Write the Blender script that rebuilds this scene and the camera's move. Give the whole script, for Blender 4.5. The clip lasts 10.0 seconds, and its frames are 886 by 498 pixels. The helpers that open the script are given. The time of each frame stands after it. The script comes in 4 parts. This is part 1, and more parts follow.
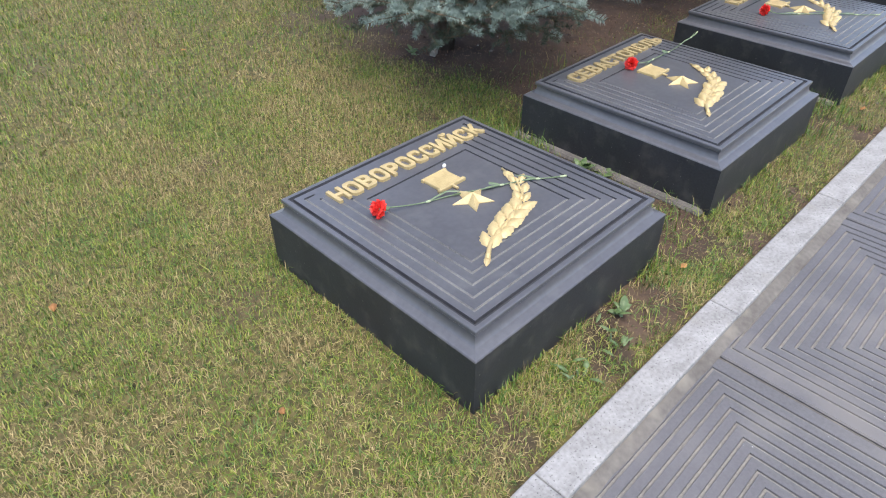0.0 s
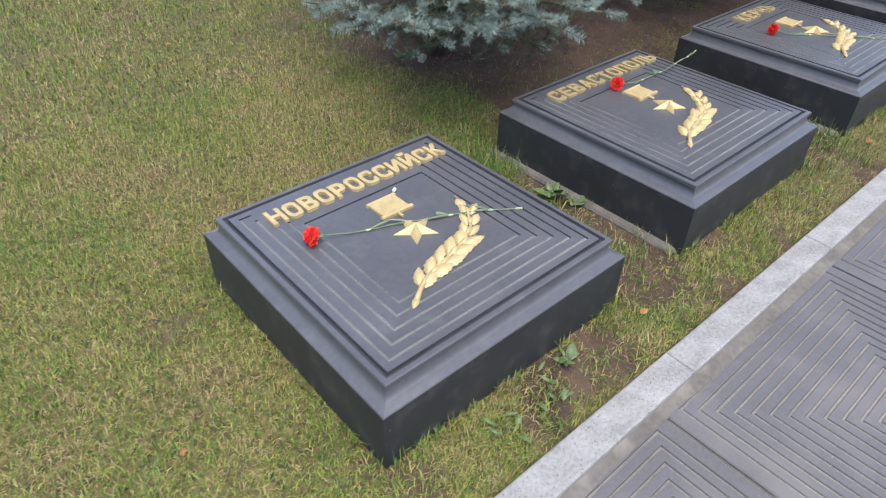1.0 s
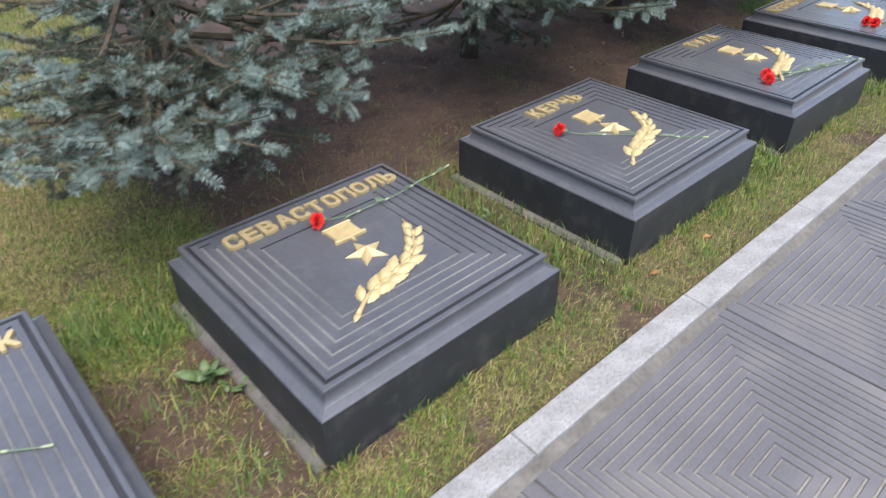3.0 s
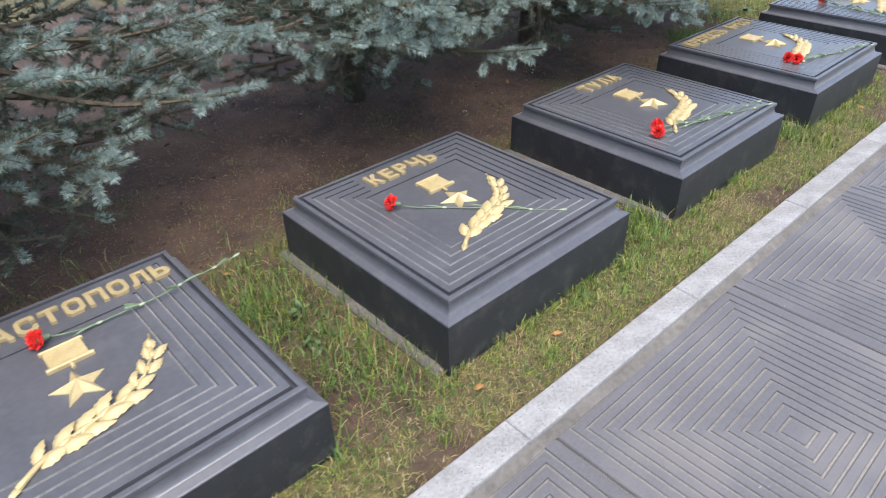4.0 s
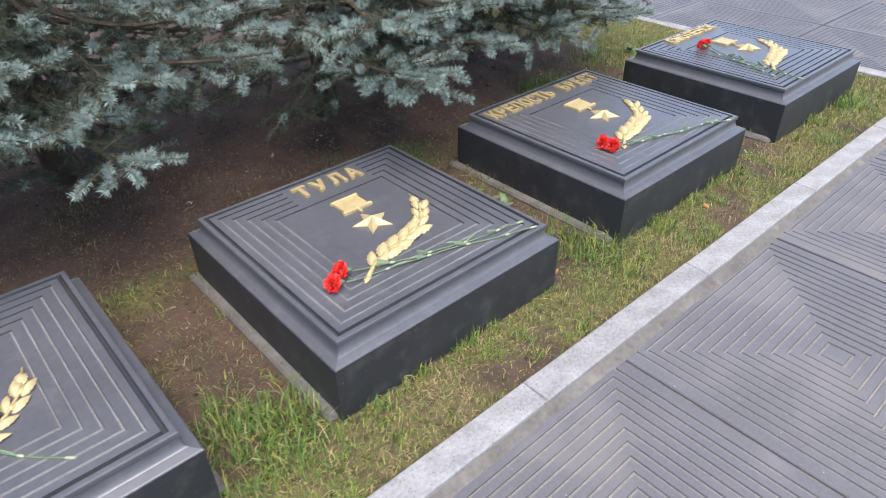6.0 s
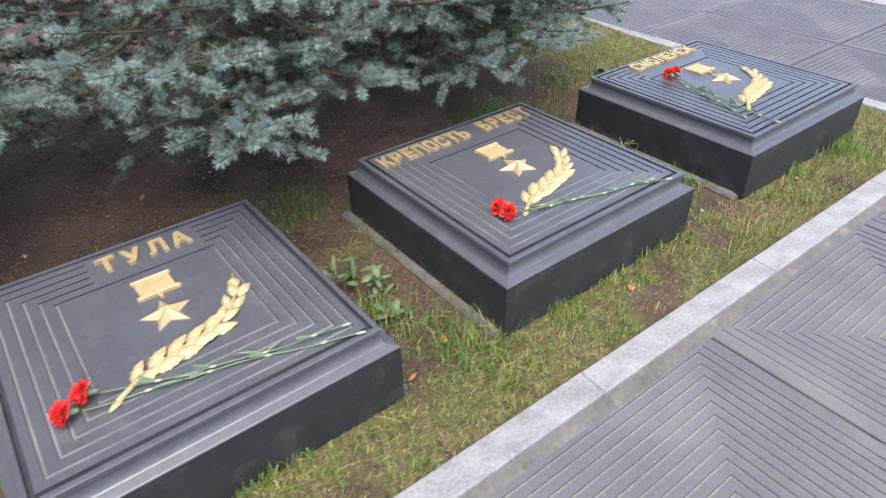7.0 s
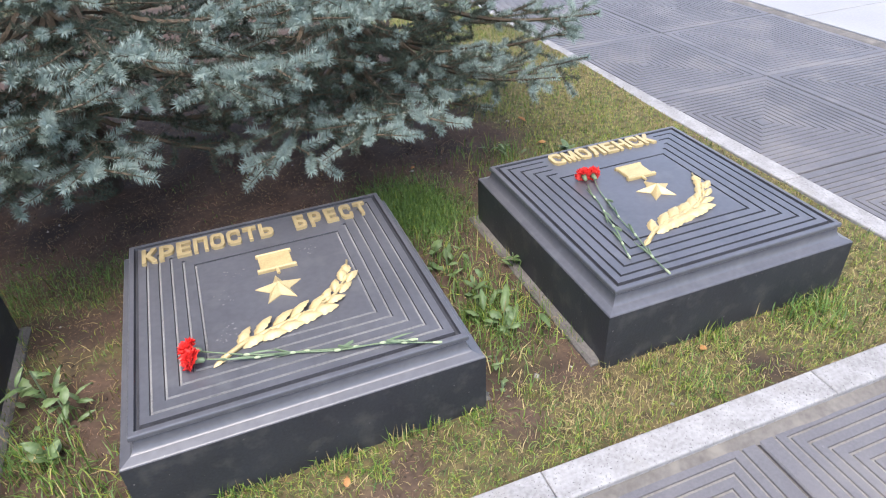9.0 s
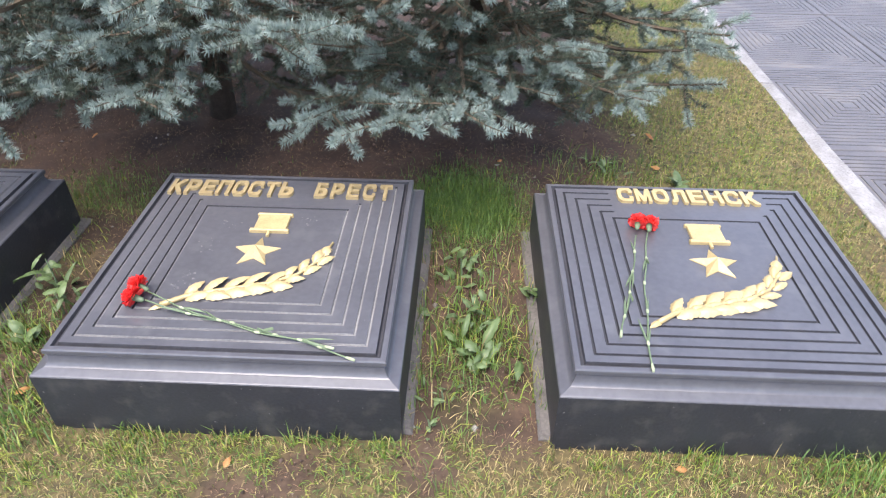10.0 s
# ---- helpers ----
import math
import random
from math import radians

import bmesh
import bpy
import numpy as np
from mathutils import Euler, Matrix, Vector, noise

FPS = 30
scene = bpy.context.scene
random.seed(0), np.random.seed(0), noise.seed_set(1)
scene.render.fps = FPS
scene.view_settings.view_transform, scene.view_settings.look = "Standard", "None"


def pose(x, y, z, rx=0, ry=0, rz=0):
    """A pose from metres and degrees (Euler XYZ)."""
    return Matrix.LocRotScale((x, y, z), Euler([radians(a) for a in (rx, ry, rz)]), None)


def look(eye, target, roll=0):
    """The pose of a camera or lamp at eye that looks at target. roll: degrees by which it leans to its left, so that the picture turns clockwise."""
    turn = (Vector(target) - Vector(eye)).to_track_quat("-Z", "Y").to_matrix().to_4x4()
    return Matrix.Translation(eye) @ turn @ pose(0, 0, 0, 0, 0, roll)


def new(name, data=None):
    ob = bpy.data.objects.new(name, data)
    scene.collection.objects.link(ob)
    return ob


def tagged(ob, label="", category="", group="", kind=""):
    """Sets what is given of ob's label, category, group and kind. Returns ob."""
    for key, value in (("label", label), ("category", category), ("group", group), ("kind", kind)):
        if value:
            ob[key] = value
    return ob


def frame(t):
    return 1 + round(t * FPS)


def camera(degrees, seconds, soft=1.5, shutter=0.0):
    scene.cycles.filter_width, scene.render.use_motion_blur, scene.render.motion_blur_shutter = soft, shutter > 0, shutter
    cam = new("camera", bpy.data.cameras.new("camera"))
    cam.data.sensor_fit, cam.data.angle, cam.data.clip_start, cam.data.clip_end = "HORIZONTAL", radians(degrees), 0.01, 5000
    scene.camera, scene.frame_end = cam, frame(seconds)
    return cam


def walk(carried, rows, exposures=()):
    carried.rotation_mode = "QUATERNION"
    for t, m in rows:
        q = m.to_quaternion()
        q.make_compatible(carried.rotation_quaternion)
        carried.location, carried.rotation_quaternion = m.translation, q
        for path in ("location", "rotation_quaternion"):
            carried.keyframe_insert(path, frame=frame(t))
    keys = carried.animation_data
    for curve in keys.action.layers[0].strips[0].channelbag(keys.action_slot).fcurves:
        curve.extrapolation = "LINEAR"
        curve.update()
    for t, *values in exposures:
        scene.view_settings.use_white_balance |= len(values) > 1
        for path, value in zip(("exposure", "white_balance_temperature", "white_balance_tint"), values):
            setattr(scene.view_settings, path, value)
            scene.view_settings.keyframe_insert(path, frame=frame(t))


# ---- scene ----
from mathutils import geometry
cam = camera(68.4, 10.0, soft=1.05, shutter=0.2)
PATH = [
    (0, (-0.822, -0.727, 1.388), (0.296, 0.392, 0.163), -0.1),
    (0.5, (-0.76, -0.772, 1.386), (0.334, 0.363, 0.155), 0.9),
    (1, (-0.514, -0.769, 1.408), (0.537, 0.39, 0.162), 1.3),
    (1.5, (-0.249, -0.791, 1.42), (0.833, 0.367, 0.2), 0.4),
    (2, (0.05, -0.94, 1.416), (1.089, 0.273, 0.213), 0.7),
    (2.5, (0.378, -0.979, 1.407), (1.384, 0.255, 0.196), 0.0),
    (3, (0.804, -0.991, 1.455), (1.892, 0.221, 0.293), -0.7),
    (3.2, (0.995, -1.059, 1.443), (2.089, 0.199, 0.339), -1.7),
    (4.3, (1.873, -1.055, 1.416), (2.982, 0.166, 0.286), -1.3),
    (4.5, (2.042, -1.051, 1.405), (3.127, 0.186, 0.269), -2.1),
    (5, (2.46, -1.136, 1.41), (3.498, 0.146, 0.279), -1.4),
    (5.5, (2.879, -1.113, 1.391), (3.97, 0.124, 0.261), -0.4),
    (5.7, (3.037, -1.108, 1.428), (4.142, 0.11, 0.29), -0.8),
    (6.8, (3.914, -1.156, 1.395), (4.887, 0.148, 0.232), -2.0),
    (7, (4.1, -1.078, 1.389), (5.077, 0.224, 0.228), -1.5),
    (7.5, (4.487, -1.114, 1.417), (5.425, 0.265, 0.314), -3.3),
    (8, (4.832, -1.211, 1.398), (5.669, 0.245, 0.311), -2.5),
    (8.5, (5.176, -1.148, 1.411), (5.915, 0.296, 0.241), -0.2),
    (9, (5.509, -1.155, 1.399), (6.07, 0.396, 0.269), -2.9),
    (9.5, (5.841, -1.196, 1.423), (6.089, 0.425, 0.277), -2.0),
    (10, (6.165, -1.041, 1.403), (6.104, 0.55, 0.194), 0.5),
]
walk(cam, [(t, look(eye, target, roll)) for t, eye, target, roll in PATH], [(0, 1.30, 6500, 11), (1, 1.24, 6500, 11), (2, 1.24, 6500, 11), (3, 1.36, 6500, 11), (5, 1.42, 6500, 12), (7, 1.46, 6500, 13), (9, 1.6, 6500, 14), (10, 1.78, 6600, 16)])

# ---- world, sun, exposure ----
world = bpy.data.worlds.new("overcast_sky")
scene.world = world
world.use_nodes = True
wn = world.node_tree.nodes
sky = wn.new("ShaderNodeTexSky")
sky.sky_type, sky.sun_disc = "NISHITA", False
sky.sun_elevation, sky.sun_rotation = radians(70), radians(205)
sky.air_density, sky.dust_density, sky.ozone_density = 1.0, 2.3, 1.5
world.node_tree.links.new(sky.outputs["Color"], wn["Background"].inputs["Color"])
wn["Background"].inputs["Strength"].default_value = 0.15
sun = new("sun", bpy.data.lights.new("sun", "SUN"))
sun.data.energy, sun.data.angle, sun.data.color = 1.45, radians(50), (1.0, 0.97, 0.92)
sun.matrix_world = look((-1.9, -4.0, 12), (0, 0, 0))


# ---- materials ----
def material(name, dark, light, scale=8.0, rough=0.6, metal=0.0, bump=0.2, fine=120.0, spread=0.2,
             speck=None, speck_scale=300.0, speck_at=0.7, island=0.0, per_object=0.0, stain=None, stain_scale=2.5, stain_at=0.6):
    """Two-scale noise between two base colours, fine relief, optional specks, stains and random lightness."""
    m = bpy.data.materials.new(name)
    m.use_nodes = True
    nt = m.node_tree
    n, link = nt.nodes, nt.links.new
    b = n["Principled BSDF"]
    tc = n.new("ShaderNodeTexCoord")
    big, small = n.new("ShaderNodeTexNoise"), n.new("ShaderNodeTexNoise")
    for t, s in ((big, scale), (small, fine)):
        t.inputs["Scale"].default_value, t.inputs["Detail"].default_value = s, 4
        link(tc.outputs["Object"], t.inputs["Vector"])
    mix = n.new("ShaderNodeMath")
    mix.operation = "MULTIPLY_ADD"
    mix.inputs[1].default_value = 0.45
    link(small.outputs["Fac"], mix.inputs[0])
    half = n.new("ShaderNodeMath")
    half.operation = "MULTIPLY"
    half.inputs[1].default_value = 0.55
    link(big.outputs["Fac"], half.inputs[0])
    link(half.outputs[0], mix.inputs[2])
    ramp = n.new("ShaderNodeValToRGB")
    ramp.color_ramp.elements[0].position, ramp.color_ramp.elements[1].position = 0.5 - spread, 0.5 + spread
    ramp.color_ramp.elements[0].color, ramp.color_ramp.elements[1].color = (*dark, 1), (*light, 1)
    fac = mix.outputs[0]
    if island or per_object:
        rnd = n.new("ShaderNodeNewGeometry").outputs["Random Per Island"] if island else n.new("ShaderNodeObjectInfo").outputs["Random"]
        add = n.new("ShaderNodeMath")
        add.operation = "MULTIPLY_ADD"
        sub = n.new("ShaderNodeMath")
        sub.operation = "SUBTRACT"
        sub.inputs[1].default_value = 0.5
        link(rnd, sub.inputs[0])
        link(sub.outputs[0], add.inputs[0])
        add.inputs[1].default_value = island or per_object
        link(fac, add.inputs[2])
        fac = add.outputs[0]
    link(fac, ramp.inputs["Fac"])
    colour = ramp.outputs["Color"]

    def layer(colour, tint, s, at, soft):
        t = n.new("ShaderNodeTexNoise")
        t.inputs["Scale"].default_value, t.inputs["Detail"].default_value = s, 3
        link(tc.outputs["Object"], t.inputs["Vector"])
        r = n.new("ShaderNodeValToRGB")
        r.color_ramp.elements[0].position, r.color_ramp.elements[1].position = at, at + soft
        link(t.outputs["Fac"], r.inputs["Fac"])
        x = n.new("ShaderNodeMix")
        x.data_type = "RGBA"
        link(r.outputs["Color"], x.inputs["Factor"])
        link(colour, x.inputs["A"])
        x.inputs["B"].default_value = (*tint, 1)
        return x.outputs["Result"]

    if stain:
        colour = layer(colour, stain, stain_scale, stain_at, 0.2)
    if speck:
        colour = layer(colour, speck, speck_scale, speck_at, 0.05)
    link(colour, b.inputs["Base Color"])
    b.inputs["Roughness"].default_value, b.inputs["Metallic"].default_value = rough, metal
    if bump:
        bp = n.new("ShaderNodeBump")
        bp.inputs["Strength"].default_value, bp.inputs["Distance"].default_value = bump, 0.003
        link(mix.outputs[0], bp.inputs["Height"])
        link(bp.outputs["Normal"], b.inputs["Normal"])
    return m


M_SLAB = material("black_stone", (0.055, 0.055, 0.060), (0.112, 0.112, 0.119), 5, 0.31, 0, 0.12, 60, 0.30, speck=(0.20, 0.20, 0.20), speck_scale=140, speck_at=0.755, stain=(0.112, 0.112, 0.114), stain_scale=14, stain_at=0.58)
M_SLAB.node_tree.nodes["Principled BSDF"].inputs["Specular IOR Level"].default_value = 0.75
M_DUST = material("dusty_groove", (0.09, 0.09, 0.09), (0.29, 0.285, 0.27), 6, 0.85, 0, 0.3, 160, 0.25)
M_CLEAN_GROOVE = material("clean_groove", (0.015, 0.015, 0.018), (0.05, 0.05, 0.055), 9, 0.6, 0, 0.2, 160, 0.25)
# the same black stone, darkened to paint in the sides' shade; scuffs on top
M_BASE_SHADED = material("black_stone_shaded_sides", (0.013, 0.014, 0.017), (0.034, 0.036, 0.040), 6, 0.5, 0, 0.3, 120, 0.25, speck=(0.13, 0.125, 0.115), speck_scale=90, speck_at=0.69, stain=(0.054, 0.053, 0.050), stain_scale=15, stain_at=0.53)
M_FOOT = material("footing_concrete", (0.065, 0.058, 0.05), (0.19, 0.172, 0.15), 14, 0.9, 0, 0.6, 120, 0.25)
M_GOLD = material("gold_paint", (0.36, 0.265, 0.115), (0.57, 0.45, 0.225), 25, 0.45, 0.15, 0.15, 160, 0.25)
M_GOLD_OLD = material("worn_gold_paint", (0.31, 0.23, 0.105), (0.46, 0.36, 0.18), 30, 0.5, 0.15, 0.2, 200, 0.3)
M_KERB = material("pale_granite", (0.185, 0.179, 0.169), (0.335, 0.326, 0.312), 12, 0.85, 0, 0.9, 90, 0.16, speck=(0.11, 0.106, 0.10), speck_scale=170, speck_at=0.63, stain=(0.235, 0.221, 0.193), stain_scale=7, stain_at=0.57, per_object=0.06)
M_TILE = material("grey_paving", (0.078, 0.074, 0.075), (0.150, 0.143, 0.144), 3, 0.52, 0, 0.3, 140, 0.28, per_object=0.12, stain=(0.155, 0.143, 0.132), stain_scale=3.0, stain_at=0.52, speck=(0.38, 0.38, 0.38), speck_scale=70, speck_at=0.74)
M_TILE_GROOVE = material("sandy_groove", (0.125, 0.115, 0.10), (0.27, 0.25, 0.215), 3.5, 0.95, 0, 0.4, 90, 0.2)
M_JOINT = material("sandy_joint", (0.075, 0.067, 0.058), (0.17, 0.155, 0.135), 7, 0.95, 0, 0.5, 60, 0.22, stain=(0.20, 0.18, 0.15), stain_scale=11, stain_at=0.55)
M_PLAZA = material("light_concrete_slabs", (0.22, 0.22, 0.215), (0.33, 0.33, 0.32), 1.5, 0.8, 0, 0.2, 60, 0.3)
M_BARK = material("spruce_bark", (0.028, 0.020, 0.015), (0.095, 0.068, 0.05), 30, 0.95, 0, 1.0, 150, 0.25)
M_TWIG = material("spruce_twig", (0.055, 0.040, 0.026), (0.15, 0.110, 0.068), 40, 0.85, 0, 0.4, 200, 0.25)
M_NEEDLE_YOUNG = material("blue_needles", (0.145, 0.200, 0.170), (0.315, 0.380, 0.325), 6, 0.75, 0, 0, 60, 0.3, island=0.5)
M_NEEDLE_OLD = material("green_needles", (0.028, 0.042, 0.027), (0.090, 0.114, 0.076), 6, 0.75, 0, 0, 60, 0.3, island=0.5)
M_GRASS = material("lawn_blades", (0.088, 0.155, 0.012), (0.255, 0.285, 0.045), 3.2, 0.7, 0, 0, 16, 0.22, island=0.7)
M_GRASS_LUSH = material("lush_blades", (0.036, 0.088, 0.012), (0.125, 0.205, 0.040), 3, 0.6, 0, 0, 20, 0.3, island=0.6)
M_STRAW = material("dry_blades", (0.17, 0.127, 0.050), (0.385, 0.31, 0.142), 3, 0.85, 0, 0, 20, 0.3, island=0.8)
M_LITTER = material("needle_litter", (0.060, 0.034, 0.020), (0.25, 0.155, 0.092), 4, 0.95, 0, 0, 30, 0.3, island=0.9)
M_WEED = material("weed_leaf", (0.055, 0.095, 0.030), (0.135, 0.19, 0.072), 12, 0.5, 0, 0.3, 90, 0.3, per_object=0.3)
M_DEAD = material("dead_leaf", (0.24, 0.10, 0.03), (0.45, 0.23, 0.08), 30, 0.8, 0, 0.4, 120, 0.3, per_object=0.4)
M_PETAL = material("red_petal", (0.66, 0.020, 0.018), (0.90, 0.075, 0.055), 40, 0.6, 0, 0, 160, 0.3, island=0.6)
M_STEM = material("carnation_stem", (0.075, 0.118, 0.062), (0.175, 0.23, 0.125), 30, 0.55, 0, 0.1, 160, 0.3)
M_NODE = material("pale_stem_joint", (0.26, 0.31, 0.17), (0.42, 0.47, 0.29), 30, 0.6, 0, 0, 160, 0.3)
M_SOIL_CRUMB = material("soil_crumb", (0.045, 0.030, 0.022), (0.15, 0.105, 0.078), 12, 0.95, 0, 0.3, 80, 0.3, island=0.6)
M_PEBBLE = material("pebble", (0.12, 0.105, 0.09), (0.36, 0.33, 0.29), 20, 0.8, 0, 0.3, 120, 0.3, island=0.6)
M_CHIP = material("white_chip", (0.55, 0.54, 0.52), (0.75, 0.74, 0.72), 30, 0.7, 0, 0.2, 160, 0.3)


def soil_material():
    """Bare soil and thatch, mixed by the ground's own 'bare' attribute."""
    m = material("soil_and_thatch", (0.031, 0.018, 0.011), (0.100, 0.061, 0.041), 5, 0.95, 0, 1.0, 70, 0.22, speck=(0.19, 0.15, 0.115), speck_scale=75, speck_at=0.68, stain=(0.028, 0.017, 0.011), stain_scale=3.0, stain_at=0.52)
    nt = m.node_tree
    n, link = nt.nodes, nt.links.new
    b = n["Principled BSDF"]
    soil = b.inputs["Base Color"].links[0].from_socket
    at = n.new("ShaderNodeAttribute")
    at.attribute_name = "bare"
    tc = n.new("ShaderNodeTexCoord")
    t = n.new("ShaderNodeTexNoise")
    t.inputs["Scale"].default_value, t.inputs["Detail"].default_value = 35, 5
    link(tc.outputs["Object"], t.inputs["Vector"])
    r = n.new("ShaderNodeValToRGB")
    r.color_ramp.elements[0].position, r.color_ramp.elements[1].position = 0.3, 0.7
    r.color_ramp.elements[0].color, r.color_ramp.elements[1].color = (0.03, 0.031, 0.010, 1), (0.16, 0.128, 0.047, 1)
    link(t.outputs["Fac"], r.inputs["Fac"])
    x = n.new("ShaderNodeMix")
    x.data_type = "RGBA"
    link(at.outputs["Fac"], x.inputs["Factor"])
    link(r.outputs["Color"], x.inputs["A"])
    link(soil, x.inputs["B"])
    link(x.outputs["Result"], b.inputs["Base Color"])
    return m


M_SOIL = soil_material()


# ---- mesh helpers ----
def mesh_of(name, verts, faces, mats, index=None, smooth=False):
    me = bpy.data.meshes.new(name)
    me.from_pydata([tuple(v) for v in verts], [], [tuple(f) for f in faces])
    for m in mats if isinstance(mats, (list, tuple)) else [mats]:
        me.materials.append(m)
    if index is not None:
        me.polygons.foreach_set("material_index", np.asarray(index, dtype=np.int32))
    if smooth:
        me.polygons.foreach_set("use_smooth", np.ones(len(me.polygons), dtype=bool))
    me.update()
    return me


def tri_mesh(name, verts, tris, mats, index=None):
    """A triangle mesh from arrays: verts (n, 3), tris (m, 3)."""
    me = bpy.data.meshes.new(name)
    verts, tris = np.asarray(verts, dtype=np.float32), np.asarray(tris, dtype=np.int32)
    me.vertices.add(len(verts))
    me.vertices.foreach_set("co", verts.ravel())
    me.loops.add(3 * len(tris))
    me.loops.foreach_set("vertex_index", tris.ravel())
    me.polygons.add(len(tris))
    me.polygons.foreach_set("loop_start", np.arange(0, 3 * len(tris), 3, dtype=np.int32))
    for m in mats if isinstance(mats, (list, tuple)) else [mats]:
        me.materials.append(m)
    if index is not None:
        me.polygons.foreach_set("material_index", np.asarray(index, dtype=np.int32))
    me.update(calc_edges=True)
    return me


def under(name, me, parent, m=None, label=""):
    """A mesh object under a thing or a part."""
    ob = new(name, me)
    ob.parent = parent
    if m is not None:
        ob.matrix_basis = m
    return tagged(ob, label)


def rings(profile, loop):
    """Quads between rings: loop(inset) gives the ring's xy corners, profile is rows of (inset, z)."""
    verts, faces = [], []
    for inset, z in profile:
        verts += [(x, y, z) for x, y in loop(inset)]
    k = len(loop(0.0))
    for r in range(len(profile) - 1):
        for a in range(k):
            b = (a + 1) % k
            faces.append((r * k + a, r * k + b, (r + 1) * k + b, (r + 1) * k + a))
    faces.append(tuple((len(profile) - 1) * k + a for a in range(k)))
    return verts, faces


def square(x0, y0, x1, y1):
    return lambda i: [(x0 + i, y0 + i), (x1 - i, y0 + i), (x1 - i, y1 - i), (x0 + i, y1 - i)]


def tube(points, radii, sides=6):
    """Verts and faces of a tapering tube along points."""
    pts = [Vector(p) for p in points]
    verts, faces = [], []
    for i, p in enumerate(pts):
        d = (pts[min(i + 1, len(pts) - 1)] - pts[max(i - 1, 0)]).normalized()
        a = d.orthogonal().normalized() if abs(d.z) > 0.9 else d.cross(Vector((0, 0, 1))).normalized()
        b = d.cross(a)
        for s in range(sides):
            w = 2 * math.pi * s / sides
            verts.append(p + (a * math.cos(w) + b * math.sin(w)) * radii[i])
    for i in range(len(pts) - 1):
        for s in range(sides):
            t = (s + 1) % sides
            faces.append((i * sides + s, i * sides + t, (i + 1) * sides + t, (i + 1) * sides + s))
    faces.append(tuple(range(sides - 1, -1, -1)))
    faces.append(tuple((len(pts) - 1) * sides + s for s in range(sides)))
    return verts, faces


def value_noise(x, y, scale, seed=0):
    return np.array([noise.noise((a * scale + seed, b * scale - seed, seed * 0.37)) for a, b in zip(np.ravel(x), np.ravel(y))]).reshape(np.shape(x))


# ---- the plan ----
SIDE = 0.90
SLABS = [0.0, 1.278, 2.589, 3.850, 5.125, 6.404]
FRONT = -0.016
KERB_IN, KERB_OUT, KERB_X = -0.262, -0.358, 7.70
KERB_TURN = -0.004
TREES = [(1.78, 1.85), (3.70, 1.95), (5.00, 1.78), (6.20, 1.95)]


def ramp01(v, a, b):
    return np.clip((v - a) / (b - a), 0, 1)


def bareness(x, y):
    """0: turf, 1: bare soil."""
    n = value_noise(x, y, 2.3, 3) + 0.5 * value_noise(x, y, 7.0, 9)
    bed = ramp01(x + 0.30 * n, 1.22 + 0.25 * ramp01(1.6 - y, 0, 0.5), 1.66) * ramp01(6.95 + 0.15 * n - x, 0.0, 0.25) * ramp01(y + 0.15 * n, 0.80, 1.12) * ramp01(3.0 + 2.6 * ramp01(x, 1.7, 2.5) + 0.4 * n - y, 0, 0.5)
    bed = bed * ramp01(0.55 * n + 1.5 * (y - 0.85) + 0.25 * ramp01(x, 2.0, 3.0), -0.15, 0.45)
    phase = np.mod(x, 1.278)
    gap = ramp01(phase, 0.86, 0.92) * ramp01(1.33 - phase, 0, 0.06) * (x > 0.8) * (x < 6.5) * ramp01(y, -0.16, 0.0) * ramp01(1.1 - y, 0, 0.2)
    strip = (y < 0.05) * ramp01(x, -0.2, 0.1) * ramp01(n + 0.55 * ramp01(1.6 - x, 0, 0.4), 0.22, 0.60)
    strip = np.maximum(strip, 0.34 * (y < 0.03) * ramp01(x, 0.2, 0.8))
    for cx, cy, r in ((1.08, 0.02, 0.24), (0.72, -0.14, 0.14), (0.42, -0.16, 0.12), (6.10, -0.09, 0.13)):
        strip = np.maximum(strip, ramp01(1 - np.hypot(x - cx, y - cy) / r + 0.25 * n, 0.0, 0.4))
    lawn = 0.5 * ramp01(n, 0.42, 0.8)
    return np.clip(np.maximum.reduce([bed, 0.95 * gap * ramp01(n + 0.35 * ((x > 4.5) | (x < 1.4) & (y < 0.7)), -0.50, 0.15), 0.9 * strip, lawn]), 0, 1)


def ground_height(x, y):
    return 0.008 * value_noise(x, y, 1.7, 5) + 0.006 * value_noise(x, y, 6.0, 2) + 0.035 * ramp01(y, 1.0, 2.2) * ramp01(x, 1.2, 2.0) - 0.012 * ramp01(-y, 0.12, 0.28)


# ---- ground, bed, kerb, pavement ----
me = mesh_of("ground", [(-400, -400, -0.06), (400, -400, -0.06), (400, 400, -0.06), (-400, 400, -0.06)], [(0, 1, 2, 3)], M_PLAZA)
tagged(new("ground", me), "pale grey concrete ground reaching into the distance", "ground", kind="structure")

gx = np.concatenate([np.arange(-8.1, -1.5, 0.3), np.arange(-1.5, KERB_X - 0.02, 0.035), [KERB_X]])
gy = np.concatenate([[KERB_IN - 0.022], np.arange(KERB_IN + 0.03, 3.0, 0.035), np.arange(3.0, 12, 0.3)])
GX, GY = np.meshgrid(gx, gy, indexing="ij")
GZ = ground_height(GX, GY)
BARE = bareness(GX, GY)
GZ = GZ + BARE * 0.010 * value_noise(GX, GY, 22.0, 7)
nx, ny = GX.shape
idx = np.arange(nx * ny).reshape(nx, ny)
quads = np.stack([idx[:-1, :-1], idx[1:, :-1], idx[1:, 1:], idx[:-1, 1:]], -1).reshape(-1, 4)
tris = np.concatenate([quads[:, [0, 1, 2]], quads[:, [0, 2, 3]]])
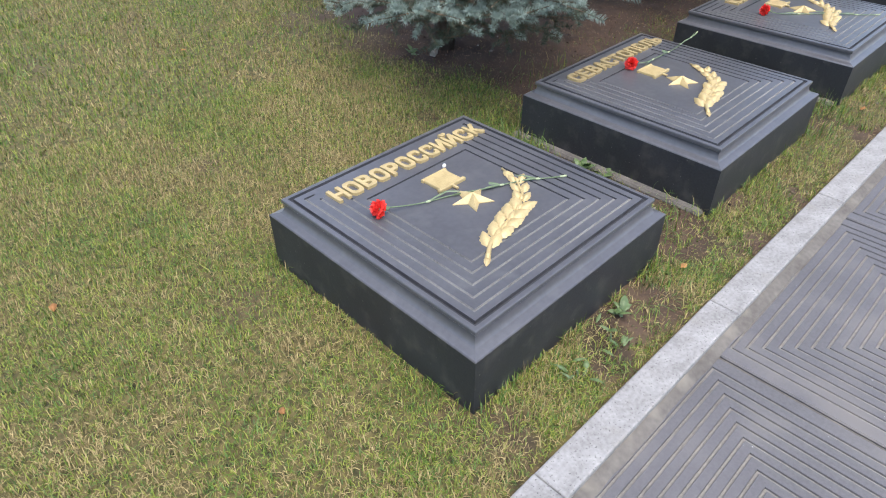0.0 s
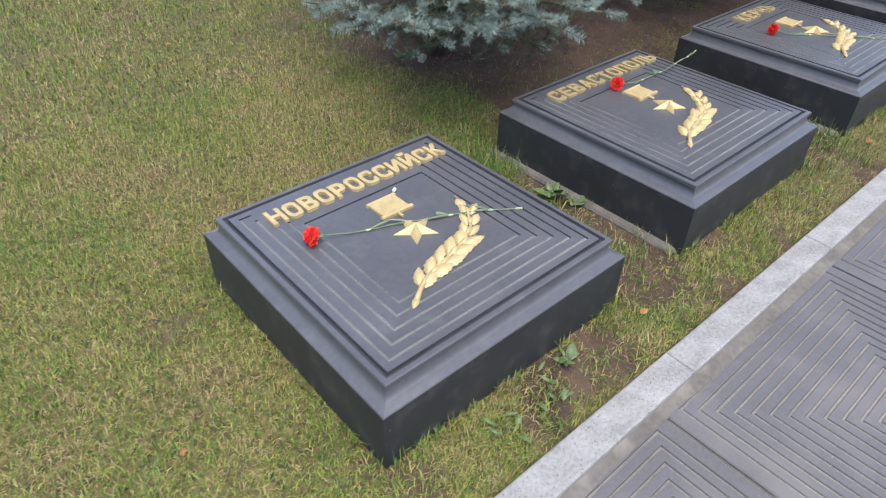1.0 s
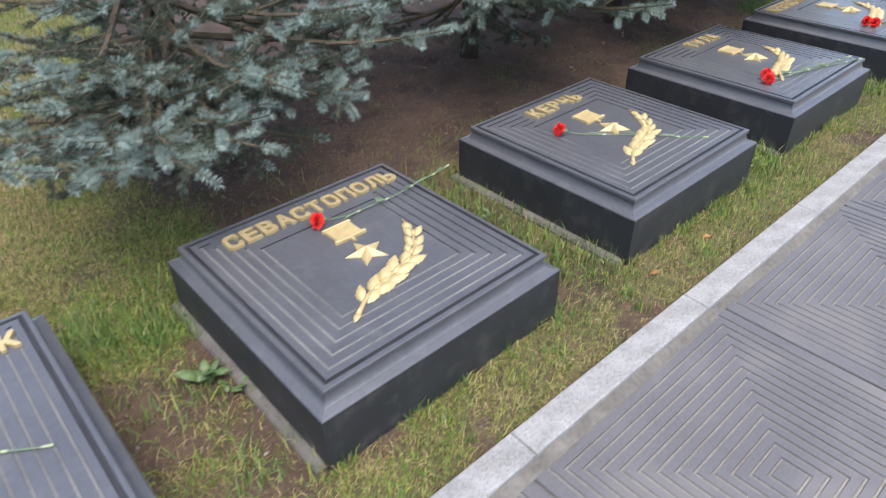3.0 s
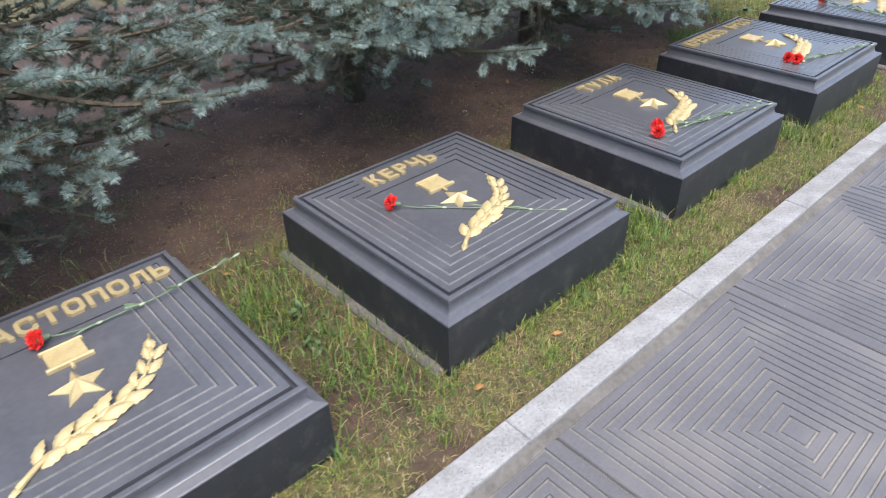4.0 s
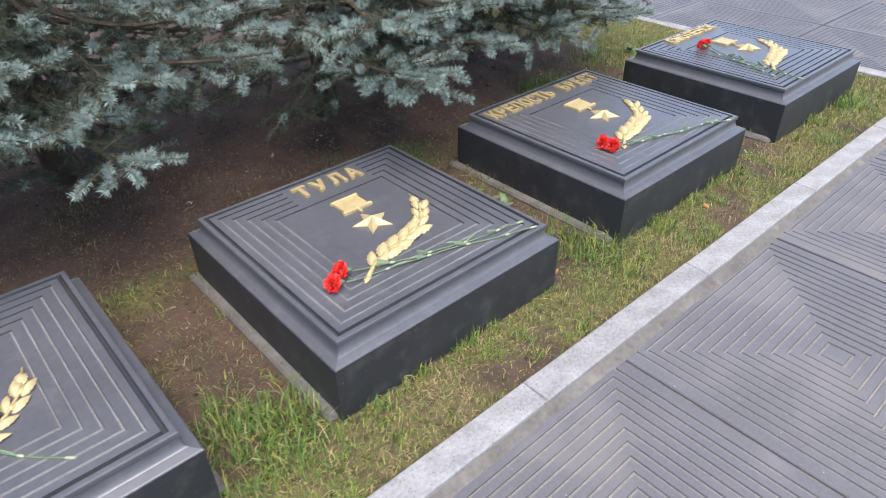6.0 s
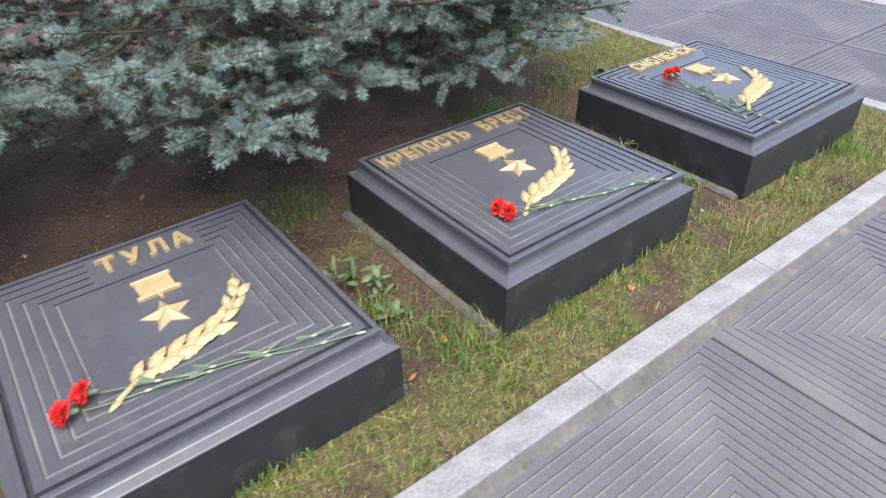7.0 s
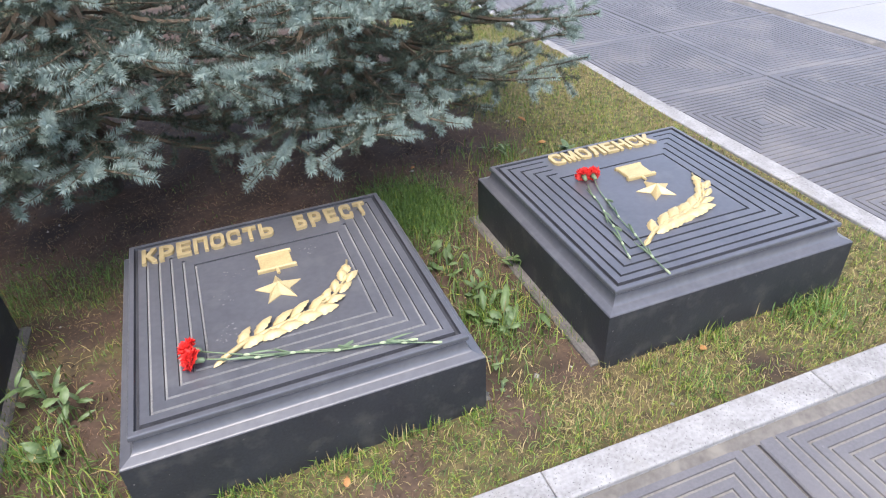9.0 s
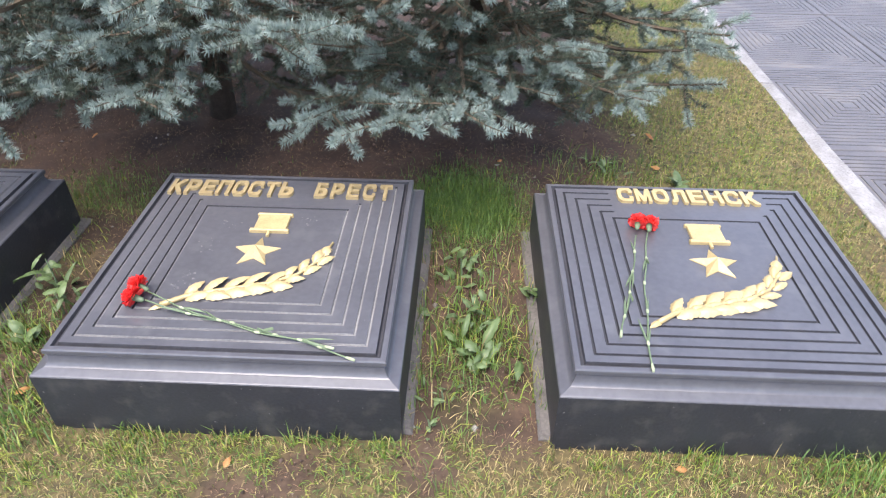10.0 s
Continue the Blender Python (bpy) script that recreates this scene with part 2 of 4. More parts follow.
me = tri_mesh("garden_bed", np.stack([GX, GY, GZ], -1).reshape(-1, 3), tris, M_SOIL)
me.polygons.foreach_set("use_smooth", np.ones(len(me.polygons), dtype=bool))
me.attributes.new("bare", "FLOAT", "POINT").data.foreach_set("value", BARE.ravel().astype(np.float32))
tagged(new("garden_bed", me), "mown lawn thatch and bare brown soil under the spruces", "ground", kind="structure")


def kerb_mesh(length, width):
    prof = [(0.0, -0.08), (0.0, 0.008), (0.002, 0.0115), (0.006, 0.013)]
    v, f = rings(prof, square(0, 0, length, width))
    return mesh_of("kerb_stone", v, f, M_KERB)


kerb = tagged(new("kerb"), "pale grey granite kerb edging the lawn", "kerb", kind="structure")
me = kerb_mesh(0.8685, KERB_IN - KERB_OUT)
for k in range(-16, 3):
    x = 6.06 + 0.87 * k
    length = min(0.8685, KERB_X + 0.098 - x)
    if length > 0.1:
        under("kerb_stone", me if length > 0.866 else kerb_mesh(length, KERB_IN - KERB_OUT), kerb, pose(x, KERB_OUT + KERB_TURN * (x - 5.0), random.uniform(-0.0008, 0.0008), 0, 0, math.degrees(KERB_TURN) + random.uniform(-0.06, 0.06)))
me = kerb_mesh(0.8685, 0.098)
for k in range(0, 12):
    under("kerb_stone", me, kerb, pose(KERB_X + 0.098, KERB_IN + 0.003 + 0.87 * k, random.uniform(-0.002, 0.002), 0, 0, 90 + random.uniform(-0.15, 0.15)))

dx = np.arange(-3, KERB_X + 0.1, 0.02)
edge = KERB_OUT + KERB_TURN * (dx - 5.0)
reach = 0.030 + 0.016 * np.maximum(0, value_noise(dx, 0 * dx, 2.0, 4) + 0.35 * value_noise(dx, 0 * dx, 14.0, 6) + 0.25)
v = [p for a, e, q in zip(dx, edge, reach) for p in ((a, e + 0.004, -0.004), (a, e - q * 0.65, -0.0118), (a, e - q, -0.0178))]
f = [(3 * i + j, 3 * i + j + 1, 3 * i + j + 4, 3 * i + j + 3) for i in range(len(dx) - 1) for j in (0, 1)]
tagged(new("sand_drift", mesh_of("sand_drift", v, f, M_JOINT, smooth=True)), "thin brown sand drifted along the granite kerb", "sand", kind="stuff")

TILE = 0.9935


def tile_mesh():
    """A square paving slab with concentric square grooves."""
    prof, kinds = [(0.0, -0.05), (0.0, -0.008), (0.004, -0.004)], [0, 0]
    h = TILE / 2 - 0.005
    for g in range(13):
        i = h - (0.4475 - 0.0338 * g)
        for d, z in ((0.0, -0.004), (0.0015, -0.0090), (0.0080, -0.0082), (0.0095, -0.004)):
            prof.append((i + d, z))
        kinds += [0, 0, 1, 0]
    v, f = rings(prof, square(-h, -h, h, h))
    mi = [k for k in kinds for _ in range(4)] + [0]
    return mesh_of("paving_slab", v, f, [M_TILE, M_TILE_GROOVE], mi)


pavement = tagged(new("pavement"), "dark grey square paving slabs with sand-filled concentric grooves", "pavement", kind="structure")
under("joint_bed", mesh_of("joint_bed", *rings([(0, -0.075), (0, -0.0265)], square(-8.3, -5.3, 9.74, KERB_OUT + 0.02)), M_JOINT), pavement)
under("joint_bed", mesh_of("joint_bed", *rings([(0, -0.075), (0, -0.0265)], square(KERB_X + 0.09, KERB_OUT + 0.02, 9.74, 14)), M_JOINT), pavement)
me = tile_mesh()
CX, CY = 4.145, -0.822
for i in range(-12, 6):
    for j in range(-4, 12):
        x, y = CX + TILE * i, CY + TILE * j
        if (j <= 0 or x > KERB_X + 0.2) and x < 9.7:
            under("paving_slab", me, pavement, pose(x, y, -0.012 + random.uniform(-0.002, 0.001), random.uniform(-0.15, 0.15), random.uniform(-0.15, 0.15), 90 * random.randrange(4)))
for j in range(-3, 7):
    for i in range(3):
        v, f = rings([(0, -0.05), (0, -0.003), (0.004, 0.001)], square(0, 0, 1.49, 1.49))
        under("pale_slab", mesh_of("pale_slab", v, f, M_PLAZA), pavement, pose(9.75 + 1.5 * i, -2 + 1.5 * j, -0.02))


# ---- memorial slabs ----
def letter_mesh(ch, cache={}):
    """One letter of the built-in font, thickened all round into a square-cut bold, as a solid one unit deep."""
    if ch not in cache:
        cu = bpy.data.curves.new("letter", "FONT")
        cu.body, cu.size, cu.resolution_u, cu.fill_mode, cu.offset = ch, 1.0, 1, "NONE", 0.0
        ob = new("letter", cu)
        flat = bpy.data.meshes.new_from_object(ob.evaluated_get(bpy.context.evaluated_depsgraph_get()))
        bpy.data.objects.remove(ob)
        thin = [v.co.xy.copy() for v in flat.vertices]
        loop = [tuple(e.vertices) for e in flat.edges]
        loop = [(max(e), min(e)) if abs(e[0] - e[1]) > 1 else (min(e), max(e)) for e in loop]
        if ch in "ОС":
            lo, hi = Vector((min(p.x for p in thin), min(p.y for p in thin))), Vector((max(p.x for p in thin), max(p.y for p in thin)))
            mid, half = (lo + hi) / 2, (hi - lo) / 2
            for i, p in enumerate(thin):
                u, w = (p.x - mid.x) / half.x, (p.y - mid.y) / half.y
                k = (math.hypot(u, w) / max(abs(u), abs(w), 1e-6)) ** 0.7
                thin[i] = Vector((mid.x + u * k * half.x, mid.y + w * k * half.y))
        pts, ends = [], []
        for sx, sy in ((-1, -1), (0, -1), (1, -1), (-1, 0), (1, 0), (-1, 1), (0, 1), (1, 1)):
            ends += [(a + len(pts), b + len(pts)) for a, b in loop]
            pts += [p + Vector((sx * 0.044, sy * 0.032)) for p in thin]
        out, _, tris, _, _, _ = geometry.delaunay_2d_cdt(pts, ends, [], 0, 1e-5)
        kept = []
        for t in tris:
            c = sum((out[i] for i in t), Vector((0, 0))) / 3
            wind = 0
            for i, j in ends:
                p, q = pts[i], pts[j]
                if (p.y > c.y) != (q.y > c.y) and p.x + (q.x - p.x) * (c.y - p.y) / (q.y - p.y) > c.x:
                    wind += 1 if q.y > p.y else -1
            if wind:
                kept.append(tuple(t))
        n = len(out)
        rim = {(t[i], t[(i + 1) % 3]) for t in kept for i in range(3)}
        walls = [(j, i, i + n, j + n) for i, j in rim if (j, i) not in rim]
        v = [(p.x, p.y, z) for z in (1, 0) for p in out]
        me = bpy.data.meshes.new("letter")
        me.from_pydata(v, [], kept + walls)
        co = np.array([v[i] for t in kept + walls for i in t])
        cache[ch] = (me, co.min(0), co.max(0))
    return cache[ch]


LETTERS = {}


def letter(ch, width, height, mat):
    key = (ch, round(width, 3), round(height, 3), mat.name)
    if key not in LETTERS:
        src, lo, hi = letter_mesh(ch)
        _, rlo, rhi = letter_mesh("Н")
        me = src.copy()
        me.transform(Matrix.Diagonal((width / (hi[0] - lo[0]), height / (rhi[1] - rlo[1]), 0.011 / (hi[2] - lo[2]), 1)) @ Matrix.Translation((-lo[0], -rlo[1], -lo[2])))
        me.polygons.foreach_set("use_smooth", np.zeros(len(me.polygons), dtype=bool))
        me.materials.clear()
        me.materials.append(mat)
        LETTERS[key] = me
    return LETTERS[key]


TOP = 0.2555
GROOVES = [0.083, 0.118, 0.153, 0.188, 0.223]


def base_block():
    prof = [(0.0, -0.05), (0.0, 0.193), (0.0012, 0.1962), (0.0035, 0.198), (0.023, 0.2035)]
    prof += [(0.023 + 0.016 * math.sin(t * math.pi / 24), 0.2035 + 0.002 * t / 12 + 0.035 * (1 - math.cos(t * math.pi / 24))) for t in range(1, 13)]
    v, f = rings(prof, square(0, 0, SIDE, SIDE))
    # the four upright walls get the darker copy, with shade in its colour
    return mesh_of("base_block", v, f, [M_SLAB, M_BASE_SHADED], [1] * 4 + [0] * (len(f) - 4), False)


def plate(x0, x1, groove):
    """The top plate; its grooves stop behind the name, from x0 to x1."""
    def loop(i):
        a, b = 0.035 + i, SIDE - 0.035 - i
        p, q = min(max(x0, a + 0.012), b - 0.02), max(min(x1, b - 0.012), a + 0.02)
        return [(a, a), (b, a), (b, b), (q + 0.004, b), (q, b), (p, b), (p - 0.004, b), (a, b)]
    prof, kinds = [(0.006, 0.2400), (-0.001, 0.2408), (-0.002, 0.2425), (-0.002, TOP - 0.003), (-0.0004, TOP - 0.0006), (0.002, TOP)], [0, 0, 0, 0, 0]
    for i in [0.048 - 0.035] + [g - 0.035 for g in GROOVES]:
        wide = 1.7 if i < 0.02 else 1.0
        for d, z in ((0.0, 0), (0.0018, -0.005), (0.0062, -0.005), (0.008, 0)):
            prof.append((i + d * wide, TOP + z * wide))
        kinds += [0, 2, 1, 1]
    v, f = rings(prof, loop)
    k, mi = 8, []
    for r, kind in enumerate(kinds):
        for s in range(k):
            inner = 9 < r < len(kinds) - 4 and s in (3, 4, 5)
            front_edge = r in (6, 7, 8)
            mi.append(0 if inner or kind == 0 else (2 if front_edge or kind == 2 else 1))
    for r in range(10, len(prof) - 4):
        for s in (4, 5):
            x, y, z = v[r * k + s]
            v[r * k + s] = (x, y, TOP)
    mi.append(0)
    return mesh_of("plate", v, f, [M_SLAB, M_DUST if groove else M_CLEAN_GROOVE, M_CLEAN_GROOVE], mi)


def star_mesh(r, h):
    v = [(0, 0, h)]
    for i in range(10):
        a = math.pi / 2 + math.pi * i / 5
        q = r if i % 2 == 0 else r * 0.42
        v.append((q * math.cos(a), q * math.sin(a), 0.004))
    v += [(x, y, 0) for x, y, z in v[1:]]
    f = [(0, 1 + i, 1 + (i + 1) % 10) for i in range(10)] + [(1 + i, 11 + i, 11 + (i + 1) % 10, 1 + (i + 1) % 10) for i in range(10)]
    return mesh_of("star", v, f, M_GOLD)


def leaf_mesh(name, length, width, dome, mat, cut=0.0, rows=6, curl=0.0):
    """A domed leaf with a raised midrib and a wavy edge, from the origin along +x."""
    v, f = [], []
    for i in range(rows + 1):
        u = i / rows
        w = width * 0.5 * math.sin(math.pi * min(1, (u * 0.95 + 0.04) ** 0.85)) ** 0.9 * (1 + cut * (-1) ** i)
        z = dome * math.sin(math.pi * u) - curl * u * u
        for s, k in ((-1, 0.0), (-0.5, 0.75), (0, 1.0), (0.5, 0.75), (1, 0.0)):
            v.append((u * length, w * s, z * (0.35 + 0.65 * k) + (0.0015 if s == 0 else 0)))
    for i in range(rows):
        for s in range(4):
            a = i * 5 + s
            f.append((a, a + 5, a + 6, a + 1))
    return mesh_of(name, v, f, mat, smooth=True)


def rounded_box(name, x0, y0, x1, y1, z0, z1, mat, r=0.003):
    v, f = rings([(0, z0), (0, z1 - r), (r * 0.4, z1 - r * 0.3), (r, z1)], square(x0, y0, x1, y1))
    return mesh_of(name, v, f, mat)


LAUREL = [(0.262, 0.200), (0.312, 0.236), (0.374, 0.259), (0.445, 0.280), (0.523, 0.303), (0.588, 0.343), (0.632, 0.402), (0.660, 0.492)]


def laurel_at(u):
    s = u * (len(LAUREL) - 1)
    i = min(int(s), len(LAUREL) - 2)
    p, q = Vector(LAUREL[i]), Vector(LAUREL[i + 1])
    d = q - p
    return p + d * (s - i), math.degrees(math.atan2(d.y, d.x))


BASE, STAR = base_block(), star_mesh(0.070, 0.030)
MEDAL = rounded_box("medal_plate", -0.049, -0.040, 0.049, 0.042, 0.0, 0.011, M_GOLD)
BAR = rounded_box("bar", -0.059, -0.0035, 0.059, 0.0085, 0.0, 0.014, M_GOLD, 0.004)
LINK = mesh_of("link", *tube([(0, 0.012, 0.005), (0, 0, 0.007), (0, -0.026, 0.006)], [0.007, 0.0055, 0.005], 8), M_GOLD)
FOOT = mesh_of("footing", *rings([(0, -0.08), (0, 0.006), (0.008, 0.016), (0.029, 0.020)], square(-0.030, 0.02, SIDE + 0.026, SIDE + 0.03)), M_FOOT)
LAUREL_LEAF = leaf_mesh("laurel_leaf", 0.083, 0.038, 0.013, M_GOLD, 0.13, 9)
LAUREL_BUD = leaf_mesh("laurel_leaf", 0.044, 0.020, 0.007, M_GOLD, 0.06, 6)
STEM_PTS = [(*laurel_at(u / 14)[0], 0.007) for u in range(15)]
LAUREL_STEM = mesh_of("laurel_stem", *tube(STEM_PTS, [0.0085] + [0.0075 - 0.0003 * i for i in range(14)], 6), M_GOLD, smooth=True)


def memorial_slab(x, words, letters_y, cap, gold, groove, label, star=(0.455, 0.437)):
    """words: rows of (word, x from, x to)."""
    thing = tagged(new("memorial_stone"), label, "memorial", "row of memorial stones")
    thing.matrix_basis = pose(x, FRONT, 0)
    if x > 0:
        under("footing", FOOT, thing, label="rough grey concrete footing")
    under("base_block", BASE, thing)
    under("plate", plate(words[0][1] - 0.022, words[-1][2] + 0.022, groove), thing, label="black plate with concentric square grooves")
    for word, a, b in words:
        fill = 0.86 if len(word) > 7 else 0.77
        cell = (b - a) / (len(word) - 1 + fill)
        for i, ch in enumerate(word):
            under("letter", letter(ch, cell * fill, cap, gold), thing, pose(a + cell * i, letters_y + random.uniform(-0.001, 0.001), TOP - 0.001), "raised gold-painted letter")
    medal = under("medal_plate", MEDAL, thing, pose(star[0] + 0.012, star[1] + 0.144, TOP - 0.001), "gold-painted medal plate")
    under("bar", BAR, medal, pose(0, -0.045, 0))
    under("bar", BAR, medal, pose(0, 0.038, 0) @ Matrix.Diagonal((0.93, 0.8, 0.95, 1)))
    under("link", LINK, medal, pose(0, -0.044, 0))
    under("star", STAR, thing, pose(star[0], star[1], TOP - 0.001), "gold-painted faceted star")
    stem = under("laurel_stem", LAUREL_STEM, thing, pose(0, 0, TOP - 0.002), "gold-painted laurel branch in relief")
    for i in range(8):
        u = 0.14 + 0.100 * i
        p, a = laurel_at(u)
        k = (0.86 + 0.16 * math.sin(math.pi * min(1, i / 5))) * (1.0 if i < 5 else 0.80)
        for side in (-1, 1, 0):
            n = Vector((-math.sin(radians(a)), math.cos(radians(a)))) * 0.007 * side
            m = pose(p.x + n.x, p.y + n.y, 0.0015 + 0.002 * (i % 2) + (0.004 if side == 0 else 0), random.uniform(-8, 8) - 12 * side, -random.uniform(2, 6), a + side * (21 + random.uniform(-5, 5)) + random.uniform(-4, 4))
            under("laurel_leaf", LAUREL_LEAF if side else LAUREL_BUD, stem, m @ Matrix.Diagonal((k, k * random.uniform(0.9, 1.1), 1, 1)))
    p, a = laurel_at(0.90)
    under("laurel_leaf", LAUREL_LEAF, stem, pose(p.x, p.y, 0.003, 0, 0, a + 4) @ Matrix.Diagonal((0.62, 0.85, 1, 1)))
    p, a = laurel_at(0.03)
    under("laurel_leaf", LAUREL_BUD, stem, pose(p.x, p.y, 0.004, 0, 0, a + 180))
    return thing


def lime_spots(thing, seed):
    """Pale dried splashes on the plate."""
    rnd = random.Random(seed)
    v, f = [], []
    for cx, cy in ((0.30, 0.47), (0.285, 0.33), (0.33, 0.58), (0.27, 0.28), (0.56, 0.60)):
        for _ in range(12):
            x, y, q, k = cx + rnd.gauss(0, 0.016), cy + rnd.gauss(0, 0.016), abs(rnd.gauss(0.0016, 0.0012)) + 0.0006, len(v)
            v.append((x, y, TOP + 0.0009))
            v += [(x + q * rnd.uniform(0.6, 1.3) * math.cos(a * math.pi / 3.5), y + q * rnd.uniform(0.6, 1.3) * math.sin(a * math.pi / 3.5), TOP + 0.0003) for a in range(7)]
            f += [(k, k + 1 + a, k + 1 + (a + 1) % 7) for a in range(7)]
    tagged(under("lime_spots", mesh_of("lime_spots", v, f, M_DUST), thing, label="pale dried splashes"), kind="stuff")


TAIL = "black memorial slab with gold letters and star, "
memorial_slab(SLABS[0], [("НОВОРОССИЙСК", 0.148, 0.818)], 0.712, 0.075, M_GOLD, True, TAIL + "on the lawn's edge")
memorial_slab(SLABS[1], [("СЕВАСТОПОЛЬ", 0.148, 0.830)], 0.722, 0.075, M_GOLD_OLD, True, TAIL + "a weed beside it", (0.459, 0.424))
memorial_slab(SLABS[2], [("КЕРЧЬ", 0.298, 0.622)], 0.716, 0.078, M_GOLD_OLD, True, TAIL + "dusty grooves", (0.456, 0.432))
memorial_slab(SLABS[3], [("ТУЛА", 0.360, 0.632)], 0.726, 0.080, M_GOLD_OLD, True, TAIL + "two carnations on it")
fifth = memorial_slab(SLABS[4], [("КРЕПОСТЬ", 0.074, 0.482), ("БРЕСТ", 0.553, 0.802)], 0.732, 0.082, M_GOLD_OLD, True, TAIL + "pale spots", (0.446, 0.440))
lime_spots(fifth, 3)
memorial_slab(SLABS[5], [("СМОЛЕНСК", 0.258, 0.708)], 0.760, 0.076, M_GOLD, False, TAIL + "cleaner grooves", (0.476, 0.450))


# ---- carnations ----
def bloom_mesh(seed, r):
    """A ruffled flower head opening along +x from the origin: many crimped petals."""
    rnd = random.Random(seed)
    v, f = [], []
    for ring, (n, tilt, size) in enumerate(((12, 96, 0.92), (12, 76, 1.0), (11, 56, 1.02), (9, 37, 1.0), (7, 19, 0.96), (4, 6, 0.92))):
        for i in range(n):
            a = 2 * math.pi * (i + rnd.random() * 0.7) / n
            t = radians(tilt + rnd.uniform(-9, 9))
            d = Vector((math.cos(t), math.sin(t) * math.cos(a), math.sin(t) * math.sin(a)))
            s = Vector((0, -math.sin(a), math.cos(a)))
            up = d.cross(s)
            k = len(v)
            v.append(Vector((0.004, 0, 0)))
            size_i = r * size * rnd.uniform(0.85, 1.12)
            for j in range(7):
                w = (j - 3) / 3
                reach = size_i * (1 - 0.18 * abs(w) + (0.09 if j % 2 else -0.04))
                v.append(d * reach + s * (w * r * 0.42) + up * (rnd.uniform(-0.16, 0.16) * r))
            v.append(d * size_i * 0.5 + up * 0.04 * r)
            f += [(k + 8, k + 1 + j, k + 2 + j) for j in range(6)] + [(k, k + 1, k + 8), (k, k + 8, k + 7)]
    return mesh_of("flower_head", v, f, M_PETAL)


BLOOMS = [bloom_mesh(s, 0.030) for s in range(3)]
CALYX = mesh_of("calyx", *tube([(-0.030, 0, 0), (-0.026, 0, 0), (-0.012, 0, 0), (0.002, 0, 0), (0.008, 0, 0)], [0.003, 0.0065, 0.0085, 0.0095, 0.011], 8), M_STEM, smooth=True)
BLADE = leaf_mesh("stem_leaf", 0.085, 0.0062, 0.006, M_STEM, 0, 7, 0.004)
SHORT_BLADE = leaf_mesh("stem_leaf", 0.045, 0.0055, 0.005, M_STEM, 0, 5, -0.012)


def carnation(head, tail, bow, seed, label, head_z=0.024, tail_z=0.004, base_z=TOP, blades=4):
    """A cut carnation lying from its head to its stem's end."""
    rnd = random.Random(seed)
    p, q = Vector((*head, base_z + head_z)), Vector((*tail, base_z + tail_z))
    d = q - p
    side = Vector((-d.y, d.x, 0)).normalized()
    length = d.length
    yaw = math.degrees(math.atan2(-d.y, -d.x))
    thing = tagged(new("carnation"), label, "flower", "carnations on the slabs")
    thing.matrix_basis = pose(p.x, p.y, p.z)
    pts = []
    for i in range(21):
        u = i / 20
        lift = (head_z - 0.006) * max(0, 1 - u * 4) ** 2
        z = (0.006 + lift) * (1 - u) + tail_z * u + 0.002 * math.sin(9 * u + seed)
        pts.append(Vector((d.x * u, d.y * u, base_z + z - p.z)) + side * bow * math.sin(math.pi * u) + side * 0.0025 * math.sin(17 * u + seed))
    first = next(i for i, c in enumerate(pts) if c.length > 0.028)
    stem = under("stem", mesh_of("stem", *tube(pts[first:], [0.0023] * (len(pts) - first), 6), M_STEM, smooth=True), thing)
    under("flower_head", BLOOMS[seed % 3], thing, pose(0, 0, 0, rnd.uniform(0, 360), -26, yaw), "red ruffled carnation bloom")
    under("calyx", CALYX, thing, pose(0, 0, 0, 0, -6, yaw))
    for i in range(blades):
        k = 4 + int((i + 0.5) * 15 / blades)
        c, e = pts[k], (pts[k + 1] - pts[k]).normalized()
        a = math.degrees(math.atan2(e.y, e.x))
        nodem = mesh_of("stem_joint", *tube([c - e * 0.008, c - e * 0.003, c + e * 0.003, c + e * 0.008], [0.0027, 0.0042, 0.0042, 0.0027], 6), M_NODE, smooth=True)
        under("stem_joint", nodem, stem)
        for s in (-1, 1):
            if rnd.random() < 0.8:
                under("stem_leaf", BLADE if rnd.random() < 0.5 else SHORT_BLADE, stem, pose(c.x, c.y, c.z, rnd.uniform(-30, 30), rnd.uniform(-10, 2), a + s * rnd.uniform(3, 15) + (180 if rnd.random() < 0.6 else 0)))
    end = pts[-1]
    e = (pts[-1] - pts[-2]).normalized()
    under("stem_end", mesh_of("stem_end", *tube([end - e * 0.02, end - e * 0.008, end + e * 0.004], [0.0028, 0.004, 0.0032], 6), M_NODE), stem)
    return thing


def on(k, x, y):
    return (SLABS[k] + x, FRONT + y)


carnation(on(0, 0.195, 0.575), on(0, 0.775, 0.315), 0.022, 1, "red carnation lying across the star and laurel")
carnation(on(1, 0.435, 0.652), on(1, 1.015, 0.648), -0.028, 2, "red carnation whose stem overhangs the slab", tail_z=0.022)
carnation(on(2, 0.247, 0.546), on(2, 0.668, 0.114), 0.004, 3, "red carnation with a thin bare stem", blades=3)
carnation(on(3, 0.158, 0.220), on(3, 0.822, 0.040), 0.020, 4, "red carnation beside a second one", tail_z=0.006)
carnation(on(3, 0.208, 0.255), on(3, 0.806, 0.088), -0.014, 5, "red carnation crossing a second one", tail_z=0.010)
carnation(on(4, 0.190, 0.248), on(4, 0.735, 0.066), -0.018, 6, "red carnation with a leafy stem beside another", tail_z=0.009)
carnation(on(4, 0.194, 0.206), on(4, 0.790, 0.036), 0.014, 7, "red carnation with a long pale-jointed stem", tail_z=0.006)
